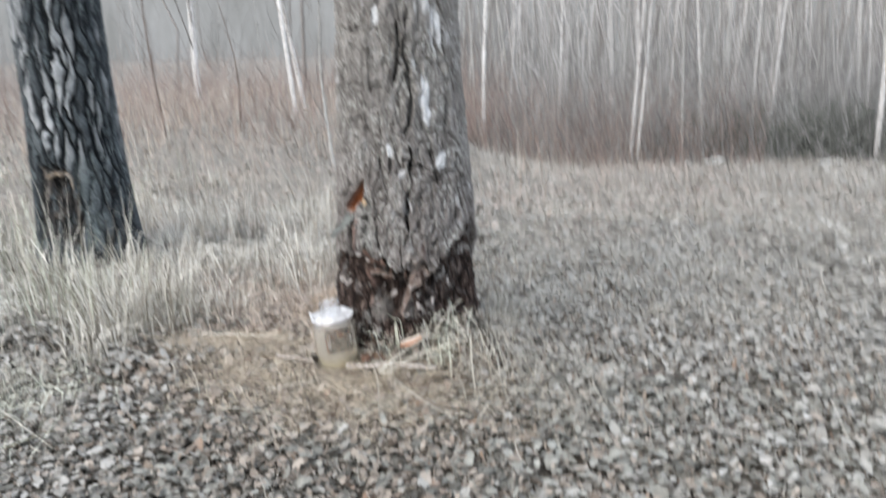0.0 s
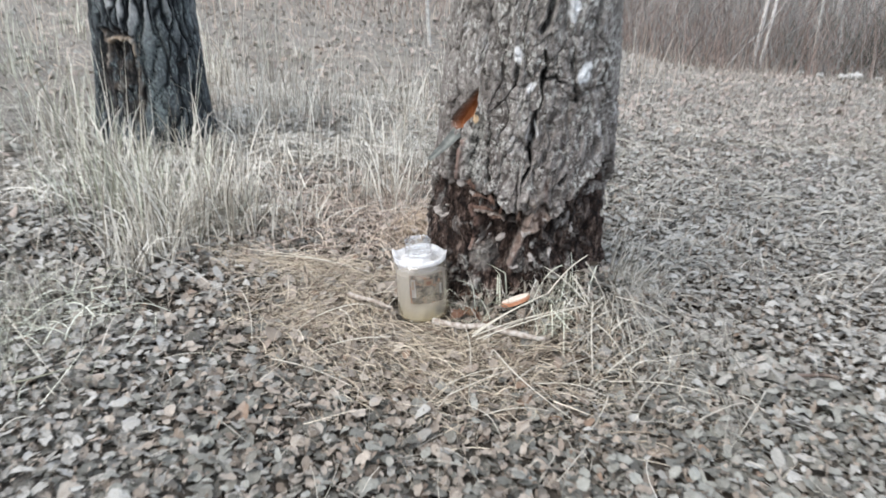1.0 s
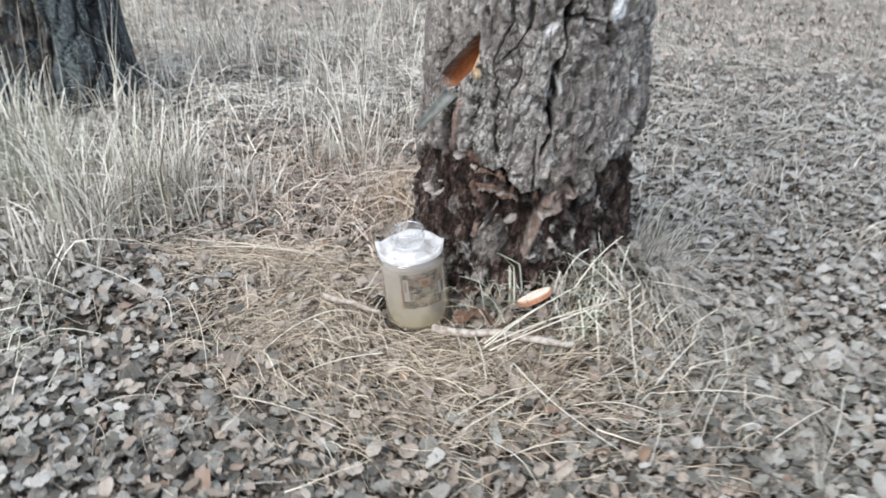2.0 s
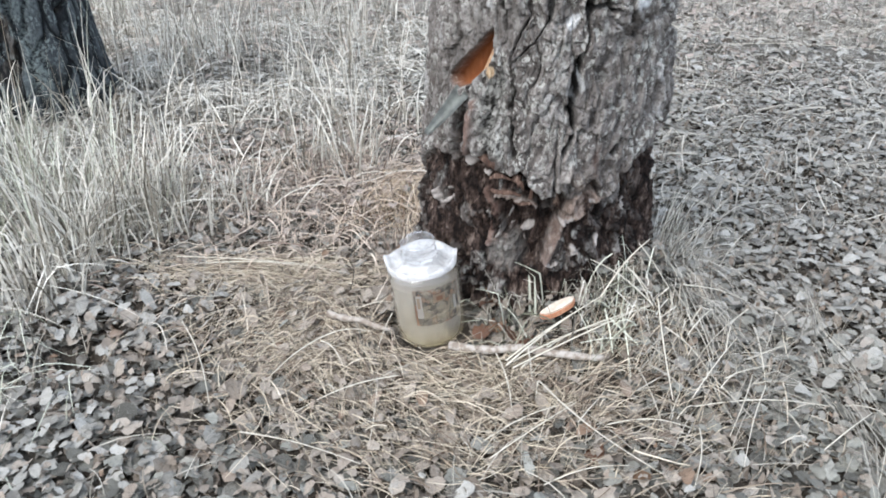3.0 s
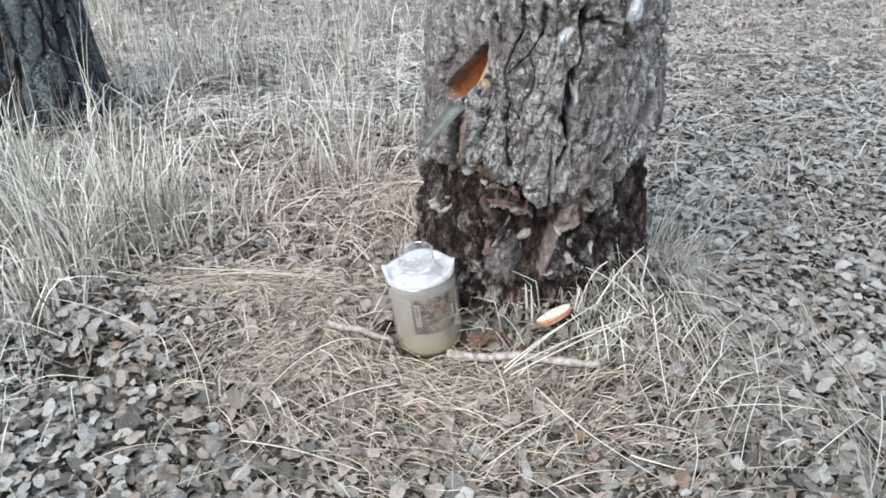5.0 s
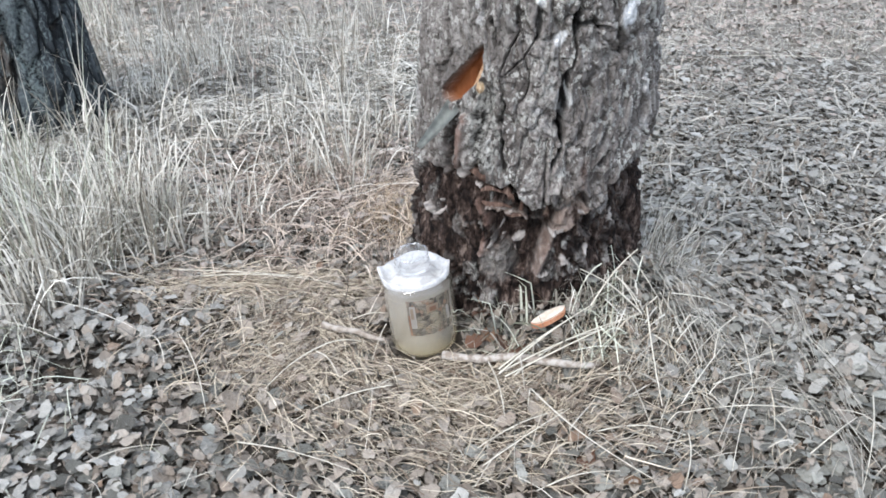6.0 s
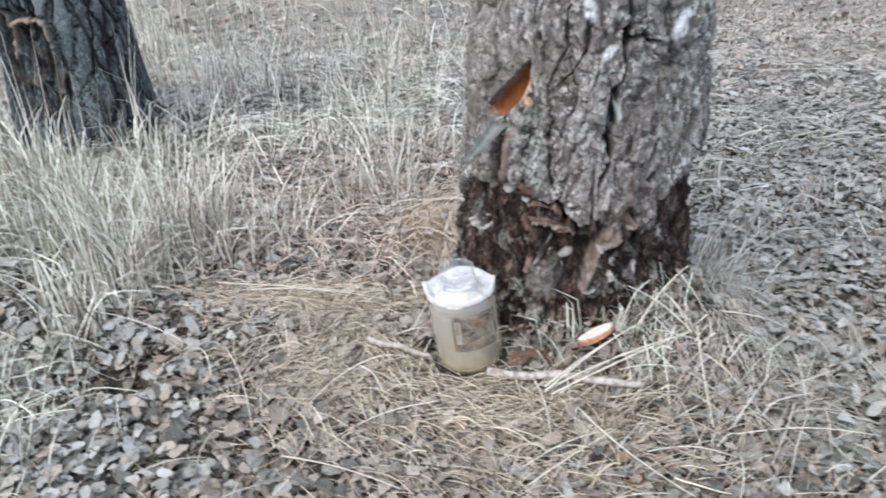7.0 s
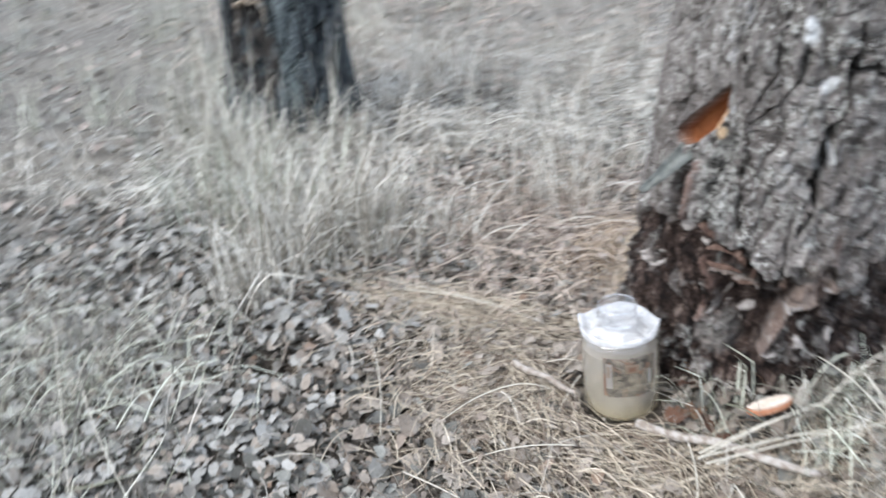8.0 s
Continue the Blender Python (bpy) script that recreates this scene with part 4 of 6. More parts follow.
def build_bottle():
    zg = float(ground_height(BOTTLE[0], BOTTLE[1])) + 0.003
    ob = thing("plastic_bottle", "clear plastic jar with a crumpled white top and cloudy birch sap", "bottle", (BOTTLE[0], BOTTLE[1], zg))
    ob.matrix_world = ob.matrix_world @ pose(0, 0, 0, 0, -6.0, 0)
    R, H = 0.0722, 0.182

    def ears(a):
        d = min(abs(a - 3.20), 6.283 - abs(a - 3.20))
        e = min(abs(a - 0.16), 6.283 - abs(a - 0.16))
        return math.exp(-(d / 0.23) ** 2) + 0.8 * math.exp(-(e / 0.20) ** 2) + 0.35 * math.exp(-((a - 1.6) / 0.5) ** 2)

    wall = [(0.0005, 0.0), (0.054, 0.0), (0.064, 0.003), (0.0698, 0.010), (R, 0.02), (R, 0.050), (R + 0.0008, 0.056), (R, 0.062), (R, 0.10), (R, 0.146),
            (R + 0.0012, 0.150), (R, 0.154), (R - 0.0003, H - 0.010)]
    wall = wall + [(r - 0.0012 if r > 0.01 else r, z + (0.0012 if i < 12 else 0)) for i, (r, z) in reversed(list(enumerate(wall)))]

    def dent(a, i):
        j = min(i, len(wall) - 1 - i)
        return (0.0014 * math.sin(3 * a + 1) + 0.0008 * math.sin(5 * a) if 4 < j < 12 else 0.0, 0.0)

    bm, _ = spin(wall, 72, dent)
    part("body", bm, M_CLEAR, ob, "clear plastic wall", True)
    level = 0.141
    liq = [(0.0005, 0.003), (0.051, 0.003), (0.061, 0.006), (0.0665, 0.012), (R - 0.0032, 0.022), (R - 0.0032, level - 0.001), (R - 0.0038, level), (0.0005, level)]
    bm, _ = spin(liq, 64)
    part("sap", bm, M_SAP, ob, "cloudy pale yellow sap", True)
    # the shoulder, pushed in and crumpled, with two folded corners
    sh = [(R - 0.0020, H - 0.012), (R - 0.0016, H - 0.006), (R - 0.0022, H + 0.000), (R - 0.0045, H + 0.0010), (0.062, H - 0.006), (0.054, H - 0.011), (0.048, H - 0.011), (0.041, H - 0.006),
          (0.036, H - 0.002), (0.020, H - 0.004), (0.001, H - 0.005)]
    last = 2 * len(sh) - 1
    sh = sh + [(max(r - 0.001, 0.0006), z - 0.0013) for r, z in reversed(sh)]

    def crumple(a, i):
        j = min(i, last - i)
        k = ears(a) * (0.0, 0.3, 1.0, 0.9, 0.45, 0.15, 0, 0, 0, 0, 0)[j]
        fold = 0.0030 * math.sin(4 * a + j * 0.8) + 0.0018 * math.sin(9 * a - j) + 0.001 * math.sin(17 * a + 2 * j)
        return (0.005 * k, 0.012 * k + fold * (1.0 if 3 < j < 8 else 0.25))

    bm, rings = spin(sh, 96, crumple)
    for ring_i, ring in enumerate(rings):
        j = min(ring_i, last - ring_i)
        for v in ring:
            v.co.x -= 0.002 * min(1.0, max(0.0, (j - 3) / 5))
    part("shoulder", bm, M_MILKY_SHEEN, ob, "crumpled milky plastic shoulder, whitened as sky reflection", True)
    nk = [(0.0350, -0.004), (0.0352, 0.004), (0.0372, 0.007), (0.0372, 0.010), (0.0348, 0.012), (0.0345, 0.020), (0.0360, 0.0225), (0.0345, 0.025),
          (0.0342, 0.034), (0.0354, 0.037), (0.0357, 0.040), (0.0340, 0.042), (0.0328, 0.040), (0.0326, -0.003)]
    bm, _ = spin(nk, 56)
    bmesh.ops.transform(bm, matrix=pose(-0.002, 0, H, 4, 1, 0), verts=bm.verts)
    part("neck", bm, M_NECK, ob, "clear threaded plastic neck", True)
    # the torn paper label, pressed round the wall
    a0, a1, z0, z1 = radians(-101), radians(-24), 0.068, 0.150

    def curved(name, s0, s1, t0, t1, proud, mat, parent, ragged=0.0):
        bm = bmesh.new()
        n = max(2, int(20 * abs(s1 - s0)) + 1)
        rows = []
        for zz in (t0, t1):
            rows.append([])
            for i in range(n + 1):
                a = a0 + (a1 - a0) * (s0 + (s1 - s0) * i / n)
                rows[-1].append(bm.verts.new(((R + proud) * math.cos(a), (R + proud) * math.sin(a), z0 + (z1 - z0) * zz + ragged * math.sin(i * 2.3 + zz))))
        for i in range(n):
            bm.faces.new((rows[0][i], rows[0][i + 1], rows[1][i + 1], rows[1][i]))
        bmesh.ops.solidify(bm, geom=bm.faces[:], thickness=0.0005)
        return part(name, bm, mat, parent)

    label = curved("label", 0.0, 1.0, 0.0, 1.0, 0.0016, M_LABEL, ob, 0.0012)
    label["label"] = "worn dark print on a clear film label"
    curved("bar", 0.05, 0.17, 0.22, 0.86, 0.0022, M_LABEL_WHITE, label)
    curved("bar", 0.07, 0.13, 0.50, 0.80, 0.0027, M_LABEL_TAN, label)
    curved("bar", 0.01, 0.05, 0.02, 0.60, 0.0022, M_LABEL_RED, label)
    curved("bar", 0.40, 0.66, 0.62, 0.84, 0.0022, M_LABEL_TAN, label)
    curved("bar", 0.46, 0.60, 0.66, 0.78, 0.0027, M_LABEL_RED, label)
    curved("bar", 0.84, 0.92, 0.25, 0.62, 0.0022, M_LABEL_WHITE, label)


build_bottle()


# ---- chip and sticks ----
def build_chip():
    x, y = -0.087, -0.366
    ob = thing("wood_chip", "fresh pale wood chip with orange bark edge on dry grass", "wood chip", (x, y, float(ground_height(x, y)) + 0.046))
    ob.matrix_world = ob.matrix_world @ pose(0, 0, 0, -5, -12, 27)
    for name, z0, z1, grow, mat, lab in (("wood", 0.0035, 0.0075, 0.95, M_CHIP, "cream wood face"), ("bark_edge", -0.007, 0.0033, 1.0, M_CHIP_EDGE, "orange bark edge")):
        bm = bmesh.new()
        lo, hi = [], []
        for i in range(28):
            a = 2 * math.pi * i / 28
            rx = 0.040 * grow * (1 + 0.05 * math.sin(3 * a) + 0.03 * math.sin(7 * a))
            ry = 0.0150 * grow * (1 + 0.08 * math.sin(2 * a + 1))
            px, py = rx * math.copysign(abs(math.cos(a)) ** 1.15, math.cos(a)), ry * math.sin(a)
            bow = 0.06 * px
            lo.append(bm.verts.new((px * 0.93, py * 0.9, z0 + bow)))
            hi.append(bm.verts.new((px, py, z1 + bow)))
        bm.faces.new(lo[::-1])
        bm.faces.new(hi)
        for i in range(28):
            bm.faces.new((lo[i], lo[(i + 1) % 28], hi[(i + 1) % 28], hi[i]))
        bmesh.ops.bevel(bm, geom=[e for e in bm.edges if len(e.link_faces) == 2 and e.calc_face_angle() > 0.8], offset=0.0008, segments=1, affect='EDGES')
        part(name, bm, mat, ob, lab)


build_chip()


def build_stick(name, a, b, radius, material, label, category="stick", lift=0.008, knots=3, taper=0.6, bow=0.02, seed=0):
    """A broken stick lying on the ground from a to b."""
    r = np.random.default_rng(seed)
    a, b = np.array(a, float), np.array(b, float)
    k = 18
    s = np.linspace(0, 1, k)
    xy = a + (b - a) * s[:, None]
    d = (b - a) / np.linalg.norm(b - a)
    xy = xy + np.stack([-d[1], d[0]], -1) * (np.sin(s * np.pi) * bow + np.sin(s * 11 + seed) * radius * 0.35)[:, None]
    z = np.linspace(float(ground_height(*a)), float(ground_height(*b)), k)
    z = np.maximum(z, ground_height(xy[:, 0], xy[:, 1]) - radius * 0.5) + lift + radius
    path = np.concatenate([xy, z[:, None]], 1)
    rad = radius * (1 - (1 - taper) * s) * (1 + 0.10 * np.sin(s * 9 + seed))
    for _ in range(knots):
        rad = rad * (1 + 0.3 * np.exp(-((s - r.random()) / 0.03) ** 2))
    path = np.concatenate([path[:1], path, path[-1:]])
    rad = np.concatenate([[radius * 0.05], rad, [radius * 0.05]])
    mid = path[len(path) // 2].copy()
    v, q = tubes((path - mid)[None], rad[None], 10)
    ob = put(name, mesh_np(name, v, q, True), material)
    ob.location = mid
    return tagged(ob, label, category)


build_stick("birch_stick", (-0.575, -0.285), (-0.428, -0.352), 0.0075, M_PALE_STICK, "short white-barked birch stick on the hay", seed=2, bow=0.004, lift=0.046)
build_stick("birch_stick", (-0.299, -0.403), (0.002, -0.438), 0.0085, M_PALE_STICK, "pale peeling birch stick lying on dry grass", seed=3, bow=-0.004, taper=0.85, lift=0.038)
build_stick("fallen_branch", (0.41, 1.30), (0.585, 1.07), 0.008, M_STICK, "thin bent pale fallen branch on dead leaves", "branch", seed=5, bow=0.06)
build_stick("fallen_branch", (0.40, 1.625), (0.60, 1.655), 0.010, M_STICK, "short pale fallen branch on dead leaves", "branch", seed=6)
build_stick("fallen_branch", (-0.50, -0.22), (-0.44, -0.09), 0.005, M_TWIG, "thin dark twig on dead leaves", "branch", seed=7, lift=0.02)
build_stick("fallen_branch", (0.65, -0.30), (0.80, -0.28), 0.006, M_TWIG, "thin dark fallen twig among grey leaves", "branch", seed=8, lift=0.016)


def build_seedling(x, y, top, seed, label):
    """A thin bare seedling: a crooked stem with two or three side twigs."""
    r = np.random.default_rng(seed)
    z = float(ground_height(x, y)) - 0.01
    ob = thing("bare_seedling", label, "seedling", (x, y, z))
    s = np.linspace(0, 1, 9)
    stem = np.stack([top[0] * s + 0.012 * np.sin(s * 6), top[1] * s + 0.010 * np.sin(s * 5 + 1), top[2] * s], -1)
    v, q = tubes(stem[None], (0.0024 * (1 - 0.7 * s))[None], 6)
    put("stem", mesh_np("stem", v, q, True), M_TWIG, ob)
    for i in range(3):
        p0 = stem[3 + i * 2]
        d = r.normal(0, 0.05, 3) + np.array([0.02, 0.0, 0.07])
        v, q = tubes((p0 + d * s[:, None])[None], (0.0012 * (1 - 0.7 * s))[None], 5)
        put("side_twig", mesh_np("side_twig", v, q, True), M_TWIG, ob)


build_seedling(-0.605, 0.50, (0.125, 0.0, 0.31), 61, "thin dark bare seedling beside a birch trunk")


# ---- dead leaves ----
def leaf_template(points, seed, curl, crisp=0.16):
    """A pointed oval leaf with a folded midrib: returns verts and triangles."""
    r = np.random.default_rng(seed)
    s = np.linspace(0, 1, points)
    half = 0.47 * np.sin(np.pi * np.clip(s * 0.9 + 0.08, 0, 1) ** 0.85) ** 0.62
    half[0] = half[0] * 0.3
    half[-1] = 0.0
    jag = 1 + (0.42 if points > 5 else 0.6) * (r.random((points, 2)) - 0.5)
    mid = np.stack([np.zeros(points), s - 0.5, 0.10 * np.sin(s * 3.0) * curl], -1)
    lift = 0.30 * curl * half
    left = np.stack([-half * jag[:, 0], s - 0.5 - 0.05, mid[:, 2] + lift + crisp * (r.random(points) - 0.5)], -1)
    right = np.stack([half * jag[:, 1], s - 0.5 - 0.05, mid[:, 2] + lift * (r.random() * 1.6 - 0.4) + crisp * (r.random(points) - 0.5)], -1)
    verts = np.concatenate([left, mid, right])
    tris = []
    n = points
    for i in range(n - 1):
        for a, b in ((0, n), (n, 2 * n)):
            tris += [(a + i, b + i, b + i + 1), (a + i, b + i + 1, a + i + 1)]
    return verts, np.array(tris)


def scatter_leaves(xs, ys, size, templates, tilt, lift, gen):
    """Leaves lying on the ground as joined verts and triangles."""
    n = len(xs)
    zs = ground_height(xs, ys) + lift
    verts, faces, base = [], [], 0
    pick = gen.integers(0, len(templates), n)
    yaw = gen.random(n) * 6.283
    tx, ty = gen.normal(0, tilt, n), gen.normal(0, tilt, n)
    for k, (tv, tf) in enumerate(templates):
        idx = np.nonzero(pick == k)[0]
        if not len(idx):
            continue
        c, s = np.cos(yaw[idx]), np.sin(yaw[idx])
        v = tv[None] * size[idx, None, None]
        x, y, z = v[..., 0] * (0.46 + 0.36 * gen.random(len(idx)))[:, None], v[..., 1], v[..., 2]
        z = z + x * np.tan(np.clip(tx[idx], -1.2, 1.2))[:, None] + y * np.tan(np.clip(ty[idx], -1.2, 1.2))[:, None]
        v = np.stack([x * c[:, None] - y * s[:, None] + xs[idx, None], x * s[:, None] + y * c[:, None] + ys[idx, None], z + zs[idx, None]], -1)
        m = tv.shape[0]
        faces.append((tf[None] + base + np.arange(len(idx))[:, None, None] * m).reshape(-1, 3))
        verts.append(v.reshape(-1, 3))
        base += m * len(idx)
    return np.concatenate(verts), np.concatenate(faces)


def off_trunks(x, y, margin=0.0):
    return (np.hypot(x - TREE[0], y - TREE[1]) > 0.262 + margin) & (np.hypot(x - TREE_2[0], y - TREE_2[1]) > 0.28 + margin)


def off_bottle(x, y, margin=0.075):
    return np.hypot(x - BOTTLE[0], y - BOTTLE[1]) > margin


def off_chip(x, y, margin=0.05):
    return np.hypot(x + 0.083, (y + 0.374) * 1.2) > margin


FINE = [leaf_template(8, i, 0.08 + 0.16 * i, 0.12) for i in range(8)]
MIDDLE = [leaf_template(5, 10 + i, 0.15 + 0.2 * i, 0.13) for i in range(6)]
CRUMB = [leaf_template(3, 40 + i, 0.5 + 0.5 * i) for i in range(4)]
COARSE = [leaf_template(4, 20 + i, 0.5 + 0.5 * i) for i in range(4)]


def litter_edge(x, y):
    """0 in the heart of the close litter, about 1 at its ragged rim."""
    return np.hypot((x + 0.10) / 2.25, (y - 0.35) / 1.95) + 0.55 * (fbm(x * 1.6 + 30, y * 1.6 + 30, 77, 4) - 0.46)


def under_edge(x, y):
    """The same for the leaves pressed flat underneath, which lie nearer to the trees."""
    return np.hypot((x + 0.05) / 2.35, (y + 0.55) / 2.05) + 0.5 * (fbm(x * 1.9 + 70, y * 1.9 + 70, 79, 4) - 0.46)


def build_litter():
    g = np.random.default_rng(21)
    xs, ys = g.uniform(-2.6, 2.4, 64000), g.uniform(-1.9, 2.6, 64000)
    # thinner where the hay and tall grass cover the ground
    thin = np.where((xs < -0.6) & (ys > 0.0), 0.6, 1.0) * np.where(np.hypot(xs + 0.15, ys + 0.42) < 0.30, 0.85, 1.0) * (1 - 0.2 * np.exp(-((xs - 0.12) / 0.42) ** 2 - ((ys + 0.58) / 0.26) ** 2))
    # the close litter thins out towards its rim
    thin = thin * smoothstep(1.10, 0.72, litter_edge(xs, ys))
    hole = ((xs + 1.12) / 0.062) ** 2 + ((ys + 0.405) / 0.040) ** 2 > 1.0
    k = off_trunks(xs, ys) & off_bottle(xs, ys, 0.088) & off_chip(xs, ys, 0.012) & (g.random(len(xs)) < thin) & hole
    xs, ys = xs[k], ys[k]
    size = np.clip(g.normal(0.029, 0.010, len(xs)), 0.010, 0.054)
    # browner, damper leaves round the foot of the tree
    size = size * np.where((ys > 0.3) & (xs > 0.15), 0.92, 1.0)
    pick = g.random(len(xs))
    warm = pick < 1.15 * np.exp(-((xs + 0.42) / 0.54) ** 2 - ((ys + 0.30) / 0.52) ** 2) * smoothstep(0.45, 0.0, xs) + 0.45 * np.exp(-((xs - 0.02) / 0.55) ** 2 - ((ys + 0.98) / 0.45) ** 2)
    rosy = ~warm & (pick < np.exp(-((xs + 0.72) / 0.5) ** 2 - ((ys - 0.50) / 0.55) ** 2) * 1.1 + 0.3 * np.exp(-((xs - 0.8) / 0.8) ** 2) * smoothstep(0.9, 1.7, ys))
    pale = ~warm & ~rosy & (g.random(len(xs)) < np.maximum(smoothstep(-0.65, -1.0, xs), smoothstep(0.05, 0.35, xs) * smoothstep(-0.45, 0.0, ys)) * 0.85 + 0.25 + 0.3 * smoothstep(0.4, 0.9, xs))
    for k, mat, label in ((~warm & ~pale & ~rosy, M_LITTER, "layer of grey-brown dead aspen and birch leaves"), (pale, M_FADED_LITTER, "layer of pale faded dead leaves"), (rosy, M_PINK_LITTER, "pinkish-brown dead leaves between two birches"),
                          (warm, M_BROWN_LITTER, "warm brown dead leaves round the tree foot")):
        for near, kinds, tilt in ((ys < -0.15, FINE, 0.27), (ys >= -0.15, MIDDLE, 0.16)):
            p = k & near
            if not p.any():
                continue
            v, f = scatter_leaves(xs[p], ys[p], size[p], kinds, tilt, g.random(p.sum()) ** 1.4 * 0.033 + 0.003, g)
            tagged(put("leaf_litter", mesh_np("leaf_litter", v, f), mat), label, "dead leaves", kind="stuff")
    # a flat-pressed layer under them, mostly darkened to paint shade into the gaps
    n = 22000
    xs, ys = g.uniform(-2.5, 2.4, n), g.uniform(-2.7, 1.6, n)
    k = off_trunks(xs, ys) & off_bottle(xs, ys, 0.088) & off_chip(xs, ys, 0.0) & (((xs + 1.12) / 0.075) ** 2 + ((ys + 0.405) / 0.055) ** 2 > 1.0) & (g.random(n) < smoothstep(1.0, 0.72, under_edge(xs, ys)))
    xs, ys = xs[k], ys[k]
    fresh = xs > 0.30 + 0.10 * fbm(xs * 5, ys * 5, 61, 2)
    for k, mat, label in ((~fresh, M_SHADED_LITTER, "flat-pressed grey leaves on the soil, darkened as shade between leaves"), (fresh & (ys < -0.3), M_LITTER, "flat-pressed layer of grey leaves"), (fresh & (ys >= -0.3), M_FADED_LITTER, "flat-pressed layer of faded leaves")):
        v, f = scatter_leaves(xs[k], ys[k], np.clip(g.normal(0.036, 0.008, k.sum()), 0.02, 0.055), MIDDLE, 0.10, 0.003 + g.random(k.sum()) * 0.008, g)
        tagged(put("leaf_litter", mesh_np("leaf_litter", v, f), mat), label, "dead leaves", kind="stuff")
    # crumbled bits between the whole leaves
    n = 26000
    xs, ys = g.uniform(-2.0, 1.6, n), g.uniform(-1.4, 1.4, n)
    k = off_trunks(xs, ys, -0.01) & off_bottle(xs, ys, 0.078) & off_chip(xs, ys, 0.012) & (((xs + 1.12) / 0.06) ** 2 + ((ys + 0.405) / 0.04) ** 2 > 1.0) & (g.random(n) < smoothstep(1.0, 0.6, under_edge(xs, ys)))
    xs, ys = xs[k], ys[k]
    v, f = scatter_leaves(xs, ys, g.uniform(0.006, 0.020, len(xs)), CRUMB, 0.6, 0.004 + g.random(len(xs)) ** 1.5 * 0.034, g)
    tagged(put("leaf_crumbs", mesh_np("leaf_crumbs", v, f), M_BROWN_LITTER), "crumbled bits of dead leaves", "dead leaves", kind="stuff")
    # the wider litter all round
    n = 54000
    r, a = 15.0 * g.random(n) ** 0.70, g.random(n) * 6.283
    xs, ys = r * np.cos(a), 2.5 + r * np.sin(a)
    keep = smoothstep(0.70, 0.98, litter_edge(xs, ys)) * np.where((xs < -0.5 - 0.1 * ys) & (ys > 1.5), 0.9, 1.0) * smoothstep(15, 9, r)
    k = off_trunks(xs, ys) & (g.random(n) < keep)
    xs, ys = xs[k], ys[k]
    size = np.clip(g.normal(0.049, 0.012, len(xs)), 0.026, 0.085) * np.where(ys < -0.6, 0.62, 1.0)
    pink = g.random(len(xs)) < np.exp(-((xs - 0.9 - 0.12 * ys) / 1.5) ** 2) * smoothstep(1.5, 3.0, ys) * 0.95 + 0.45 * np.exp(-((xs + 1.3 + 0.2 * ys) / 1.1) ** 2) * smoothstep(0.9, 1.6, ys) + 0.10
    grey = ~pink & (xs < -0.6 - 0.1 * ys) & (ys > 0.6)
    for k, mat, label in ((~pink & ~grey, M_FADED_LITTER, "layer of faded dead leaves spreading under the wood"), (grey, M_LITTER, "grey dead leaves behind the dark birch"), (pink, M_PINK_LITTER, "pinkish-brown dead leaves behind a birch")):
        v, f = scatter_leaves(xs[k], ys[k], size[k], COARSE, 0.19, g.random(k.sum()) * 0.02 + 0.004, g)
        tagged(put("leaf_litter", mesh_np("leaf_litter", v, f), mat), label, "dead leaves", kind="stuff")


build_litter()


# ---- dry grass ----
def standing_grass(xs, ys, height, gen, bend=0.6, heading=None, seg=6, fold=0.0):
    n = len(xs)
    s = np.linspace(0, 1, seg)
    a = gen.random(n) * 6.283 if heading is None else heading
    lean = np.abs(gen.normal(0.0, bend, n)) + 0.08
    over = gen.random(n) ** 4 * 1.6
    ang = lean[:, None] * (0.35 + s[None] * 0.65) + over[:, None] * s[None] ** 2
    if fold:
        ang = ang + (s[None] > gen.uniform(0.25, 0.7, (n, 1))) * np.abs(gen.normal(fold, 0.5, (n, 1)))
    step = height[:, None] / (seg - 1)
    dx, dz = np.sin(ang) * step, np.cos(ang) * step
    r = np.cumsum(np.concatenate([np.zeros((n, 1)), dx[:, :-1]], 1), 1)
    z = np.cumsum(np.concatenate([np.zeros((n, 1)), dz[:, :-1]], 1), 1)
    z = np.maximum(z, 0.006) + ground_height(xs, ys)[:, None] - 0.006
    wob = gen.normal(0, 0.05, (n, 1)) * s[None] ** 2
    path = np.stack([xs[:, None] + np.cos(a[:, None] + wob) * r, ys[:, None] + np.sin(a[:, None] + wob) * r, z], -1)
    return path, s, a


def grass_mesh(path, s, a, width, gen):
    n = len(path)
    w = width[:, None] * (1 - 0.85 * s[None] ** 1.5)
    b = a + 1.57 + gen.normal(0, 0.7, n)
    side = np.stack([np.cos(b), np.sin(b), np.zeros(n)], -1)
    return ribbons(path, w, side)


def clumps(gen, centres, per, spread):
    c = centres[gen.integers(0, len(centres), per)]
    return c[:, 0] + gen.normal(0, spread, per), c[:, 1] + gen.normal(0, spread, per)


def tufts(gen, centres, per, spread):
    """Blades of tufts that lean outwards from each tuft's heart: places, headings and a height for each."""
    i = gen.integers(0, len(centres), per)
    dx, dy = gen.normal(0, spread, per), gen.normal(0, spread, per)
    head = np.arctan2(dy, dx) + gen.normal(0, 1.1, per)
    tall = (0.6 + 0.7 * gen.random(len(centres)))[i]
    return centres[i, 0] + dx, centres[i, 1] + dy, head, tall


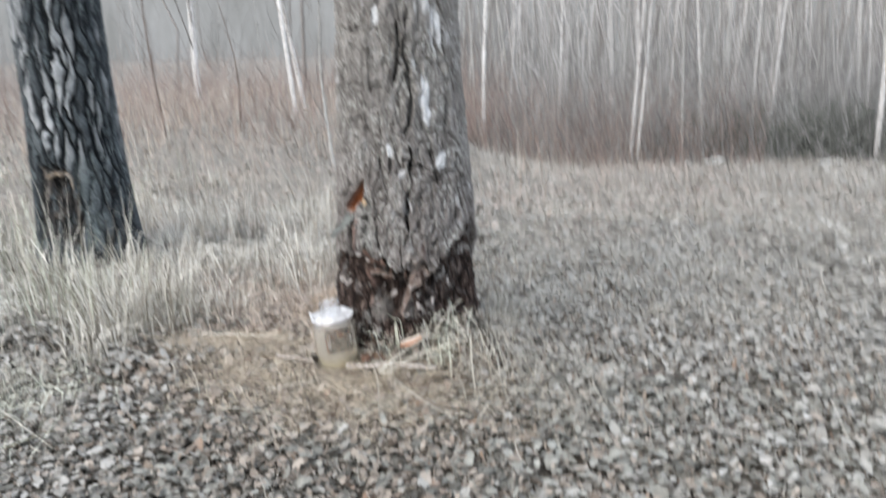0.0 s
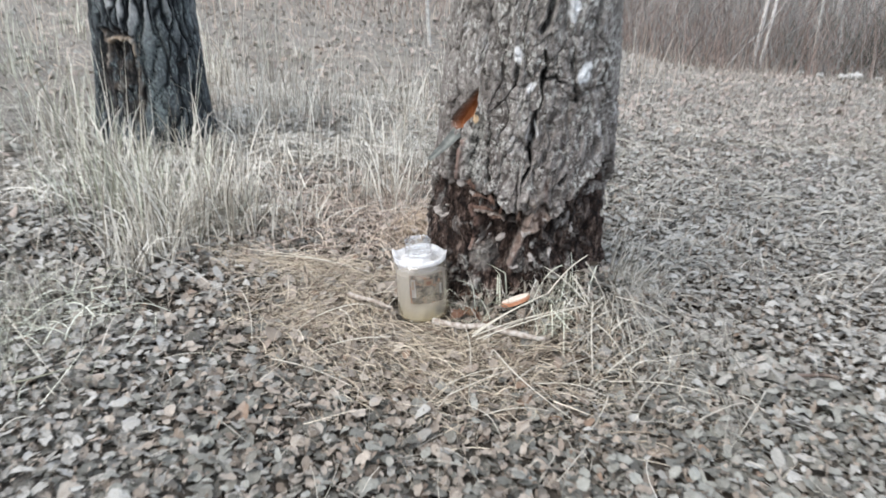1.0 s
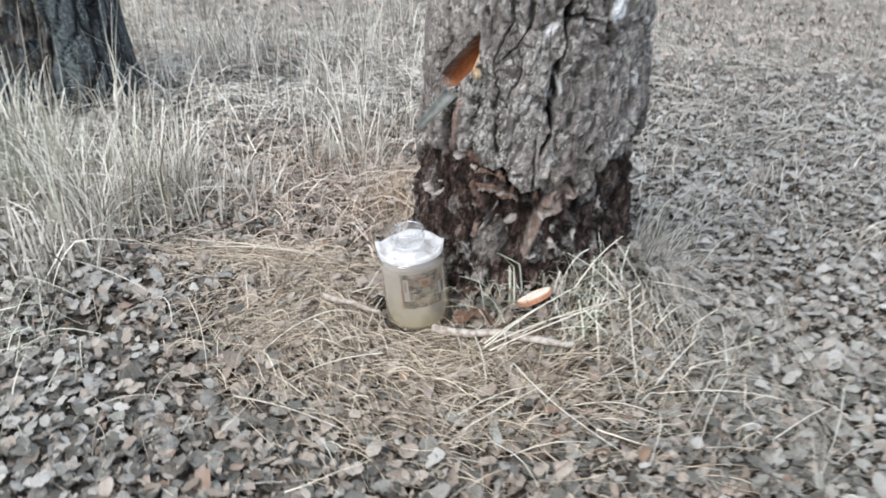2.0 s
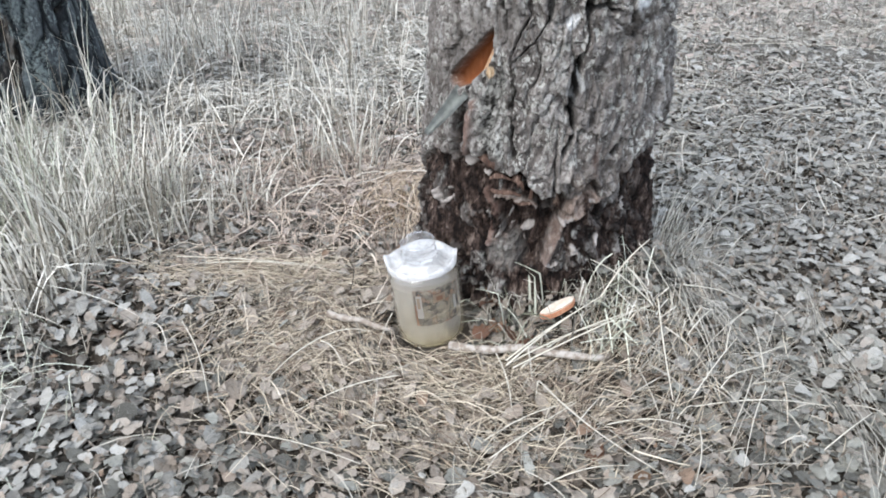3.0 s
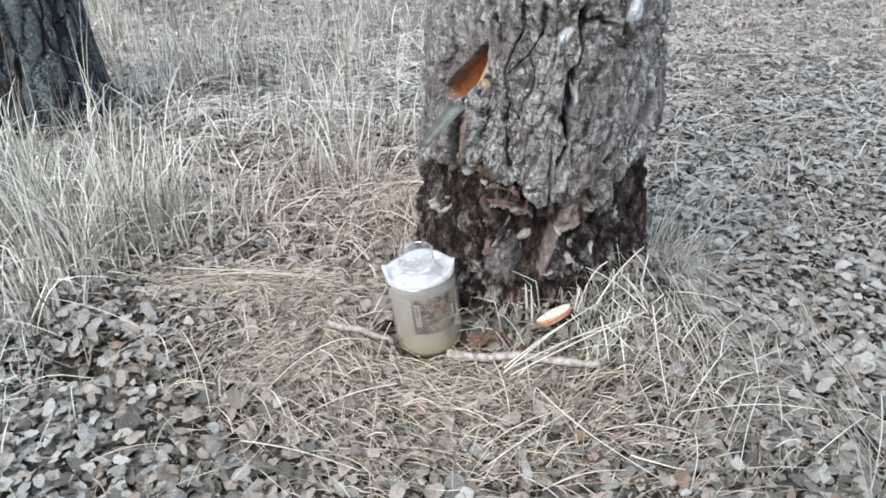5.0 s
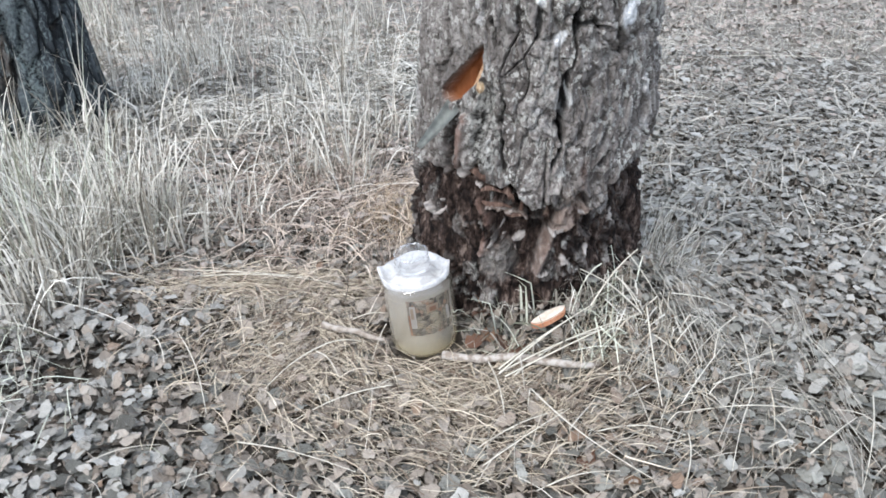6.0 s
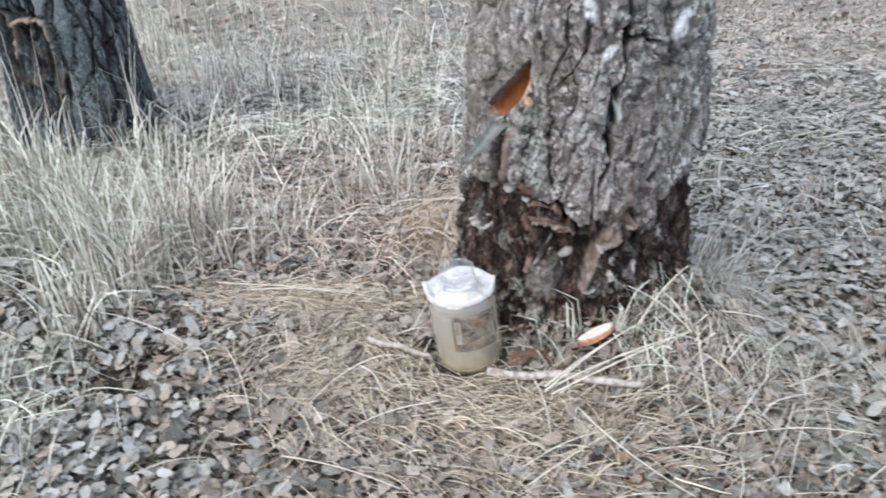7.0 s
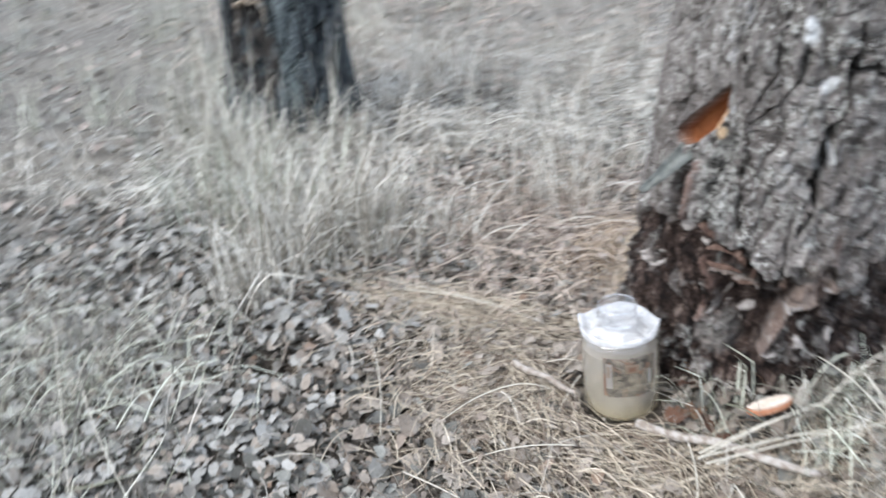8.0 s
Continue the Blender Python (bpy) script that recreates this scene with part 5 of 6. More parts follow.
def add_grass(name, xs, ys, height, width, mat, label, gen, bend=0.5, seg=6, heading=None, fold=0.0):
    k = off_trunks(xs, ys, 0.01) & off_bottle(xs, ys, 0.10) & off_chip(xs, ys, 0.05)
    xs, ys, height, width = xs[k], ys[k], height[k], width[k]
    if heading is not None:
        heading = heading[k]
    path, s, a = standing_grass(xs, ys, height, gen, bend, heading, seg, fold)
    v, q = grass_mesh(path, s, a, width, gen)
    ob = put(name, mesh_np(name, v, q), mat)
    return tagged(ob, label, "grass", kind="stuff")


def lying_straw(gen, x0, y0, head, length, curve, lift, arch):
    """Fallen blades: curved paths just above the ground."""
    n = len(x0)
    s = np.linspace(0, 1, 6)
    turn = head[:, None] + curve[:, None] * (s[None] - 0.5)
    x = x0[:, None] + np.cumsum(np.cos(turn), 1) * length[:, None] / 6 - length[:, None] * 0.5 * np.cos(head)[:, None]
    y = y0[:, None] + np.cumsum(np.sin(turn), 1) * length[:, None] / 6 - length[:, None] * 0.5 * np.sin(head)[:, None]
    z = ground_height(x, y) + lift[:, None] + arch[:, None] * np.sin(np.pi * s)[None] + (gen.normal(0, 0.35, n) * arch)[:, None] * s[None]
    z = np.maximum(z, ground_height(x, y) + 0.002)
    path = np.stack([x, y, z], -1)
    k = (np.hypot(x - TREE[0], y - TREE[1]).min(1) > 0.262) & (np.hypot(x - BOTTLE[0], y - BOTTLE[1]).min(1) > 0.078) & (np.hypot(x - TREE_2[0], y - TREE_2[1]).min(1) > 0.28) & off_chip(x, y, 0.025).all(1)
    return path[k], head[k], s


def straw_object(name, gen, path, head, s, widths, mat, label):
    w = widths[:len(path), None] * (1 - 0.6 * s[None] ** 2)
    side = np.stack([-np.sin(head), np.cos(head), gen.normal(0, 0.5, len(head))], -1)
    v, q = ribbons(path, w, side)
    return tagged(put(name, mesh_np(name, v, q), mat), label, "grass", kind="stuff")


def build_grass():
    g = np.random.default_rng(33)
    # tall tufts between the two trees
    cen = np.stack([g.uniform(-2.6, -0.45, 110), g.uniform(0.0, 3.0, 110)], -1)
    cen = cen[((cen[:, 0] < -0.85) & (cen[:, 1] > 0.1 + 0.25 * (cen[:, 0] + 2.4))) | (cen[:, 1] > 0.75)]
    heart = np.array([(-1.32, -0.20), (-1.26, -0.12), (-1.30, -0.02), (-1.22, 0.06), (-1.27, 0.17), (-1.12, 0.13), (-1.20, 0.27), (-0.97, 0.27), (-0.85, 0.58), (-0.70, 0.57), (-1.55, 0.22), (-1.75, 0.45), (-1.90, 0.58), (-2.15, 0.7), (-1.6, 0.75)])
    xs, ys, head, tall = tufts(g, np.concatenate([cen[::2], np.repeat(heart, 3, 0)]), 2300, 0.066)
    h = np.clip(g.normal(0.21, 0.08, len(xs)) * tall, 0.05, 0.5)
    add_grass("dry_grass", xs, ys, h, g.uniform(0.0014, 0.0040, len(xs)), M_STRAW, "tall pale dry grass tufts with bent blades", g, 0.72, 8, head, 0.45)
    left = np.array([(-1.30, 0.12), (-1.42, 0.28), (-1.45, 0.08), (-1.55, 0.02), (-1.75, 0.45), (-1.7, 0.2), (-1.95, 0.6)])
    xs, ys, head, tall = tufts(g, np.repeat(left, 2, 0), 300, 0.11)
    add_grass("dry_grass", xs, ys, np.clip(g.normal(0.24, 0.08, len(xs)) * tall, 0.05, 0.5), g.uniform(0.0014, 0.0034, len(xs)), M_GREEN_STRAW, "greenish pale dry grass in front of the second tree", g, 0.55, 6, head)
    cen2 = np.stack([g.uniform(-6.0, -2.2, 70), g.uniform(0.0, 4.0, 70)], -1)
    xs, ys, head, tall = tufts(g, cen2, 900, 0.06)
    add_grass("dry_grass", xs, ys, np.clip(g.normal(0.27, 0.09, len(xs)) * tall, 0.06, 0.55), g.uniform(0.0013, 0.003, len(xs)), M_GREEN_STRAW, "pale dry grass tufts beside the second tree", g, 0.5, 6, head)
    # the bright tuft that leans out over the leaves
    xs, ys, head, tall = tufts(g, np.array([(-1.29, -0.02), (-1.24, 0.08), (-1.20, 0.20), (-1.33, 0.06)]), 260, 0.06)
    add_grass("dry_grass", xs, ys, np.clip(g.normal(0.24, 0.07, len(xs)), 0.08, 0.42), g.uniform(0.0013, 0.0030, len(xs)), M_STRAW, "bright pale dry grass tuft leaning over dead leaves", g, 0.6, 6, head)
    # the low grass in front of the litter hollow
    xs, ys = g.normal(-1.52, 0.20, 620), g.normal(-0.62, 0.17, 620)
    add_grass("dry_grass", xs, ys, np.clip(g.normal(0.12, 0.05, len(xs)), 0.04, 0.26), g.uniform(0.0010, 0.0024, len(xs)), M_DULL_STRAW, "low grey dry grass over dead leaves", g, 1.0)
    n = 420
    p, hd, s = lying_straw(g, g.normal(-1.5, 0.22, n), g.normal(-0.62, 0.18, n), g.random(n) * 6.283, np.clip(g.normal(0.14, 0.06, n), 0.04, 0.3), g.normal(0, 0.6, n), 0.02 + g.random(n) * 0.03, np.abs(g.normal(0, 0.02, n)))
    straw_object("fallen_straw", g, p, hd, s, g.uniform(0.0006, 0.0014, n), M_GREEN_STRAW, "fallen grey-green straw among low grass")
    # bent and broken blades farther out
    n = 1500
    y = g.uniform(1.4, 6.5, n)
    x = -0.35 - g.random(n) * (1.6 + 0.75 * y)
    p, hd, s = lying_straw(g, x, y, g.random(n) * 6.283, np.clip(g.normal(0.22, 0.09, n), 0.06, 0.5), g.normal(0, 0.4, n), 0.02 + g.random(n) * 0.06, np.abs(g.normal(0, 0.03, n)))
    straw_object("fallen_straw", g, p, hd, s, g.uniform(0.0012, 0.0026, n), M_ROSY_HAY, "bent pale straw lying through the meadow grass")
    # seed stalks
    xs, ys = clumps(g, cen, 420, 0.14)
    add_grass("dry_grass", xs, ys, g.uniform(0.26, 0.58, len(xs)), g.uniform(0.0011, 0.0022, len(xs)), M_STRAW, "thin upright dry grass stalks", g, 0.22)
    # the tangle of fallen blades under the tufts
    n = 9000
    x, y = g.uniform(-2.5, -0.45, n), g.uniform(-0.1, 2.8, n)
    k = (((x < -1.05) & (y > 0.05)) | (y > 0.85) | ((y > 0.25) & (g.random(n) < 0.22))) & (g.random(n) < 0.15 + smoothstep(0.42, 0.52, fbm(x * 3.1 + 20, y * 3.1 + 20, 93, 3)))
    x, y = x[k], y[k]
    n = len(x)
    p, hd, s = lying_straw(g, x, y, g.random(n) * 6.283, np.clip(g.normal(0.2, 0.08, n), 0.05, 0.45), g.normal(0, 0.4, n), g.random(n) * 0.06, np.abs(g.normal(0, 0.025, n)))
    straw_object("fallen_straw", g, p, hd, s, g.uniform(0.0009, 0.0020, n), M_STRAW, "tangle of fallen pale straw under the grass tufts")
    # low grass among the leaves
    xs, ys = g.uniform(-2.4, 2.2, 3000), g.uniform(-1.4, 2.6, 3000)
    k = (ys > -0.25) | (g.random(3000) < 0.35)
    xs, ys = xs[k], ys[k]
    add_grass("dry_grass", xs, ys, np.clip(g.normal(0.09, 0.05, len(xs)), 0.03, 0.24), g.uniform(0.0006, 0.0014, len(xs)), M_DULL_STRAW, "sparse low dry grass among dead leaves", g, 1.0)
    n = 2600
    x, y = g.uniform(-2.2, 2.2, n), g.uniform(-1.4, 2.4, n)
    p, hd, s = lying_straw(g, x, y, g.random(n) * 6.283, np.clip(g.normal(0.13, 0.07, n), 0.04, 0.4), g.normal(0, 0.5, n), 0.018 + g.random(n) * 0.02, np.abs(g.normal(0, 0.012, n)))
    straw_object("fallen_straw", g, p, hd, s, g.uniform(0.0005, 0.0012, n), M_DULL_STRAW, "single fallen straws on dead leaves")
    n = 6500
    y = g.uniform(0.2, 7.5, n)
    x = g.uniform(-0.05, 0.75, n) * (y + 2.2) + 0.15
    p, hd, s = lying_straw(g, x, y, g.random(n) * 6.283, np.clip(g.normal(0.16, 0.08, n), 0.04, 0.45), g.normal(0, 0.6, n), 0.015 + g.random(n) * 0.03, np.abs(g.normal(0, 0.02, n)))
    straw_object("fallen_straw", g, p, hd, s, g.uniform(0.0009, 0.0024, n), M_DULL_STRAW, "thin scatter of pale straw over the leaf litter")
    n = 3200
    x, y = g.uniform(0.2, 2.8, n), g.uniform(0.1, 3.6, n)
    p, hd, s = lying_straw(g, x, y, g.random(n) * 6.283, np.clip(g.normal(0.10, 0.05, n), 0.03, 0.3), g.normal(0, 0.6, n), 0.02 + g.random(n) * 0.03, np.abs(g.normal(0, 0.02, n)))
    straw_object("fallen_straw", g, p, hd, s, g.uniform(0.0005, 0.0012, n), M_STRAW, "short pale straws over faded leaves")
    # round the foot of the tapped birch
    n = 150
    a = g.uniform(-1.5, 0.7, n) - 1.57
    r = 0.275 + np.abs(g.normal(0, 0.05, n))
    add_grass("dry_grass", TREE[0] + np.cos(a) * r, TREE[1] + np.sin(a) * r, np.clip(g.normal(0.10, 0.04, n), 0.03, 0.2), g.uniform(0.0012, 0.0028, n), M_DULL_STRAW, "dry grass at the foot of a birch trunk", g, 0.8, 8, None, 1.1)
    n = 75
    a = g.uniform(-0.95, 0.9, n) - 1.57
    r = 0.275 + np.abs(g.normal(0, 0.035, n))
    add_grass("dry_grass", TREE[0] + np.cos(a) * r, TREE[1] + np.sin(a) * r, np.clip(g.normal(0.11, 0.04, n), 0.04, 0.2), g.uniform(0.0013, 0.0030, n), M_GREEN_STRAW, "bent and folded pale grass blades against a birch trunk", g, 0.8, 8, None, 1.3)
    n = 22
    add_grass("dry_grass", 0.10 + g.normal(0, 0.06, n), -0.300 + g.normal(0, 0.03, n), np.clip(g.normal(0.14, 0.04, n), 0.05, 0.22), g.uniform(0.0014, 0.0030, n), M_STRAW, "pale folded grass in front of a birch trunk", g, 0.7, 9, None, 1.3)
    n = 60
    add_grass("dry_grass", g.normal(-0.02, 0.08, n), -0.335 + g.normal(0, 0.018, n), np.clip(g.normal(0.12, 0.04, n), 0.05, 0.2), g.uniform(0.0014, 0.0032, n), M_STRAW, "pale folded grass blades between a birch and a wood chip", g, 0.8, 9, None, 1.4)
    xs, ys, head, tall = tufts(g, np.array([(0.17, -0.02), (0.20, 0.05), (0.15, -0.09), (0.24, 0.02)]), 230, 0.040)
    add_grass("dry_grass", xs, ys, np.clip(g.normal(0.15, 0.05, 230), 0.05, 0.26), g.uniform(0.0009, 0.0019, 230), M_STRAW, "pale dry grass tuft arching beside a birch trunk", g, 1.15, 8, -0.7 + 0.45 * head)
    xs, ys = -0.46 + g.normal(0, 0.06, 200), 0.10 + g.normal(0, 0.10, 200)
    add_grass("dry_grass", xs, ys, np.clip(g.normal(0.08, 0.03, 200), 0.03, 0.16), g.uniform(0.0008, 0.0016, 200), M_ROSY_HAY, "low pinkish dry grass beside a birch trunk", g, 1.0)
    # the field beyond
    xs, ys = g.uniform(-14, 1, 24000), g.uniform(2.2, 22, 24000)
    patch = fbm(xs * 0.6 + 50, ys * 0.6 + 50, 91, 3)
    k = (xs > -1.5 - 0.75 * (ys + 3)) & (xs < 0.6) & (g.random(len(xs)) < (0.12 + 0.5 * smoothstep(3.5, 8, ys)) * smoothstep(0.36, 0.54, patch))
    xs, ys = xs[k], ys[k]
    add_grass("dry_grass", xs, ys, np.clip(g.normal(0.30, 0.14, len(xs)), 0.08, 0.8), g.uniform(0.0016, 0.004, len(xs)), M_ROSY_HAY, "tall dull dry grass of the meadow", g, 0.30, 4)
    pick = g.random(len(xs)) < 0.20
    xs, ys = xs[pick] + 0.07, ys[pick]
    add_grass("dry_grass", xs, ys, np.clip(g.normal(0.42, 0.16, len(xs)), 0.1, 0.9), g.uniform(0.0016, 0.0034, len(xs)), M_STRAW, "pale dry stalks standing in the meadow", g, 0.2, 4)
    xs, ys = g.uniform(-1, 10, 9000), g.uniform(2.0, 13, 9000)
    k = (xs < 2 + 0.75 * (ys + 3))
    xs, ys = xs[k], ys[k]
    add_grass("dry_grass", xs, ys, np.clip(g.normal(0.12, 0.06, len(xs)), 0.04, 0.35), g.uniform(0.001, 0.003, len(xs)), M_DULL_STRAW, "thin low dry grass under the saplings", g, 0.9, 4)


build_grass()


def build_hay():
    """Flattened grass combed round the foot of the tree."""
    g = np.random.default_rng(44)
    n = 3900
    ang = g.normal(-1.85, 0.60, n)
    rad = 0.34 + np.abs(g.normal(0.05, 0.17, n))
    x0, y0 = TREE[0] - 0.05 + np.cos(ang) * rad * 1.2, TREE[1] + np.sin(ang) * rad
    head = ang + 1.57 + g.normal(0, 0.55, n) + np.where(g.random(n) < 0.5, np.pi, 0)
    p, hd, s = lying_straw(g, x0, y0, head, np.clip(g.normal(0.10, 0.05, n), 0.02, 0.28), g.normal(0, 0.5, n), 0.008 + g.random(n) ** 1.6 * 0.034, np.abs(g.normal(0, 0.010, n)))
    straw_object("flattened_hay", g, p, hd, s, g.uniform(0.0004, 0.0010, n), M_HAY, "flattened brown dry grass combed round the tree foot")
    n = 2000
    x0, y0 = g.normal(-0.76, 0.14, n), g.normal(-0.080, 0.038, n)
    p, hd, s = lying_straw(g, x0, y0, g.normal(-0.1, 0.32, n), np.clip(g.normal(0.13, 0.06, n), 0.03, 0.30), g.normal(0, 0.6, n), 0.004 + g.random(n) * 0.03, np.abs(g.normal(0, 0.010, n)))
    straw_object("flattened_hay", g, p, hd, s, g.uniform(0.0004, 0.0010, n), M_HAY, "swath of flattened yellow dry grass on dead leaves")
    n = 1700
    x0, y0 = g.normal(-0.74, 0.26, n), g.normal(0.40, 0.28, n)
    p, hd, s = lying_straw(g, x0, y0, g.random(n) * 6.283, np.clip(g.normal(0.13, 0.06, n), 0.03, 0.32), g.normal(0, 0.6, n), 0.008 + g.random(n) * 0.04, np.abs(g.normal(0, 0.018, n)))
    straw_object("flattened_hay", g, p, hd, s, g.uniform(0.0006, 0.0015, n), M_ROSY_HAY, "matted pinkish-brown dry grass behind a birch")
    n = 750
    x0, y0 = g.normal(-0.66, 0.11, n), g.normal(-0.33, 0.10, n)
    p, hd, s = lying_straw(g, x0, y0, g.normal(0.55, 0.5, n), np.clip(g.normal(0.12, 0.05, n), 0.03, 0.3), g.normal(0.3, 0.6, n), 0.004 + g.random(n) * 0.03, np.abs(g.normal(0, 0.012, n)))
    straw_object("flattened_hay", g, p, hd, s, g.uniform(0.0004, 0.0010, n), M_HAY, "swath of flattened brown dry grass beside a jar")
    n = 1300
    x0, y0 = g.normal(-0.47, 0.075, n), g.normal(0.32, 0.11, n)
    p, hd, s = lying_straw(g, x0, y0, g.normal(1.2, 0.9, n), np.clip(g.normal(0.10, 0.05, n), 0.03, 0.22), g.normal(0, 0.6, n), 0.004 + g.random(n) * 0.03, np.abs(g.normal(0, 0.012, n)))
    straw_object("flattened_hay", g, p, hd, s, g.uniform(0.0004, 0.0011, n), M_OCHRE_HAY, "mound of matted ochre grass beside a birch trunk")
    n = 330
    x0, y0 = g.normal(0.18, 0.17, n), g.normal(-0.42, 0.14, n)
    p, hd, s = lying_straw(g, x0, y0, g.normal(0.6, 0.8, n), np.clip(g.normal(0.09, 0.045, n), 0.03, 0.22), g.normal(0, 0.3, n), 0.010 + g.random(n) * 0.030, np.abs(g.normal(0, 0.010, n)))
    straw_object("flattened_hay", g, p, hd, s, g.uniform(0.0004, 0.0010, n), M_DULL_STRAW, "criss-cross pale straw on dead leaves")

    n = 90
    y0 = g.uniform(-0.62, 0.0, n)
    x0 = np.interp(y0, [-0.65, -0.48, -0.31, -0.17, 0.0], [0.455, 0.485, 0.502, 0.48, 0.454]) + g.normal(0, 0.022, n)
    p, hd, s = lying_straw(g, x0, y0, g.normal(-1.5, 0.22, n), np.clip(g.normal(0.16, 0.06, n), 0.05, 0.3), g.normal(0, 0.15, n), 0.026 + g.random(n) * 0.022, np.abs(g.normal(0, 0.008, n)))
    straw_object("flattened_hay", g, p, hd, s, g.uniform(0.0004, 0.0009, n), M_DULL_STRAW, "combed streak of thin pale grass on grey leaves")
    n = 150
    x0, y0 = g.normal(0.22, 0.075, n), g.normal(-0.18, 0.10, n)
    p, hd, s = lying_straw(g, x0, y0, g.normal(-0.95, 0.30, n), np.clip(g.normal(0.13, 0.05, n), 0.04, 0.26), g.normal(-0.3, 0.3, n), 0.02 + g.random(n) * 0.05, np.abs(g.normal(0, 0.018, n)))
    straw_object("flattened_hay", g, p, hd, s, g.uniform(0.0005, 0.0012, n), M_DULL_STRAW, "drooping pale grass combed down from a birch foot")

    n = 40
    x0, y0 = g.uniform(0.0, 0.38, n), g.uniform(-0.46, -0.22, n)
    p, hd, s = lying_straw(g, x0, y0, g.normal(0.5, 0.9, n), np.clip(g.normal(0.17, 0.06, n), 0.06, 0.32), g.normal(0, 0.12, n), 0.03 + g.random(n) * 0.05, np.abs(g.normal(0, 0.012, n)))
    straw_object("fallen_straw", g, p, hd, s, g.uniform(0.0006, 0.0012, n), M_STALK, "pale straws crossing over dry grass by a birch foot")
    n = 60
    x0, y0 = g.uniform(-0.22, 0.06, n), g.uniform(-0.42, -0.31, n)
    p, hd, s = lying_straw(g, x0, y0, g.random(n) * 6.283, np.clip(g.normal(0.10, 0.03, n), 0.04, 0.18), g.normal(0, 0.3, n), 0.02 + g.random(n) * 0.04, np.abs(g.normal(0, 0.015, n)))
    straw_object("fallen_straw", g, p, hd, s, g.uniform(0.0008, 0.0017, n), M_GREEN_STRAW, "pale bent straws between a jar and a wood chip")


build_hay()


def straw_stalk(x0, y0, x1, y1, lift0, lift1, seed, wide=0.0024):
    """A single long straw with a joint or two."""
    r = np.random.default_rng(seed)
    s = np.linspace(0, 1, 9)
    z0, z1 = float(ground_height(x0, y0)) + lift0, float(ground_height(x1, y1)) + lift1
    d = np.array([x1 - x0, y1 - y0])
    side = np.array([-d[1], d[0]]) * r.normal(0, 0.035)
    path = np.stack([x0 + d[0] * s + side[0] * np.sin(s * 3.1), y0 + d[1] * s + side[1] * np.sin(s * 3.1), z0 + (z1 - z0) * s + 0.012 * np.sin(s * 3.1)], -1)
    path[:, 2] = np.maximum(path[:, 2], ground_height(path[:, 0], path[:, 1]) + 0.012)
    mid = path[4].copy()
    rad = wide * (1 - 0.5 * s) * (1 + 0.5 * np.exp(-((s - 0.45) / 0.03) ** 2))
    v, q = tubes((path - mid)[None], rad[None], 6)
    ob = put("straw_stalk", mesh_np("straw_stalk", v, q, True), M_STALK)
    ob.location = mid
    tagged(ob, "long pale dry straw stalk lying on dead leaves", "straw", "straw stalks")


for i, (x0, y0, x1, y1, l0, l1) in enumerate((
        (-0.185, -0.456, -0.008, -0.372, 0.05, 0.09), (-0.008, -0.372, 0.082, -0.312, 0.09, 0.16), (-0.181, -0.452, 0.093, -0.351, 0.05, 0.07), (-0.172, -0.458, 0.097, -0.342, 0.045, 0.065),
        (-0.185, -0.442, -0.042, -0.379, 0.045, 0.07), (-0.156, -0.455, 0.026, -0.378, 0.04, 0.05), (0.109, -0.332, 0.130, -0.485, 0.07, 0.035), (0.097, -0.347, -0.028, -0.316, 0.07, 0.08),
        (0.098, -0.342, 0.045, -0.313, 0.06, 0.08), (0.327, -0.208, 0.120, -0.522, 0.05, 0.03), (0.126, -0.350, 0.213, -0.410, 0.04, 0.03), (0.134, -0.520, 0.171, -0.491, 0.03, 0.035),
        (0.171, -0.491, 0.439, -0.454, 0.035, 0.035), (0.330, -0.261, 0.318, -0.419, 0.05, 0.04), (0.318, -0.419, 0.232, -0.626, 0.04, 0.03), (0.297, -0.396, 0.223, -0.552, 0.04, 0.03),
        (-0.122, -0.481, 0.089, -0.652, 0.04, 0.03), (-0.209, -0.636, -0.043, -0.508, 0.03, 0.03), (-0.221, -0.599, -0.059, -0.515, 0.03, 0.03), (0.002, -0.558, 0.165, -0.541, 0.03, 0.03),
        (0.172, -0.532, 0.138, -0.679, 0.03, 0.03), (0.381, -0.570, 0.501, -0.468, 0.03, 0.04), (0.555, -0.403, 0.448, -0.647, 0.04, 0.03), (-0.113, -0.685, 0.034, -0.642, 0.03, 0.03),
        (0.165, -0.257, 0.322, -0.177, 0.06, 0.05), (0.046, -0.306, 0.108, -0.340, 0.07, 0.06), (-0.206, -0.430, -0.170, -0.546, 0.05, 0.03), (-0.123, -0.481, -0.128, -0.510, 0.04, 0.03),
        (-0.573, -0.381, -0.659, -0.478, 0.06, 0.03), (-0.573, -0.381, -0.471, -0.334, 0.06, 0.04), (-0.565, -0.389, -0.508, -0.446, 0.06, 0.04), (-0.43, -0.30, -0.45, -0.385, 0.06, 0.03),
        (-0.665, -0.623, -0.432, -0.68, 0.04, 0.04), (-1.015, -0.04, -0.635, -0.065, 0.04, 0.04), (-0.948, -0.069, -0.574, -0.093, 0.04, 0.04), (-0.395, -0.467, -0.58, -0.567, 0.04, 0.03),
        (-0.524, -0.234, -0.43, -0.214, 0.03, 0.03), (0.71, 1.785, 1.34, 1.746, 0.06, 0.06), (-1.60, -0.53, -1.18, -0.90, 0.07, 0.04), (-1.39, -0.66, -1.06, -0.87, 0.08, 0.04), (-0.9, -0.30, -0.75, -0.55, 0.03, 0.04))):
    straw_stalk(x0, y0, x1, y1, l0, l1, 300 + i, 0.0019 if i < 7 else 0.0014)


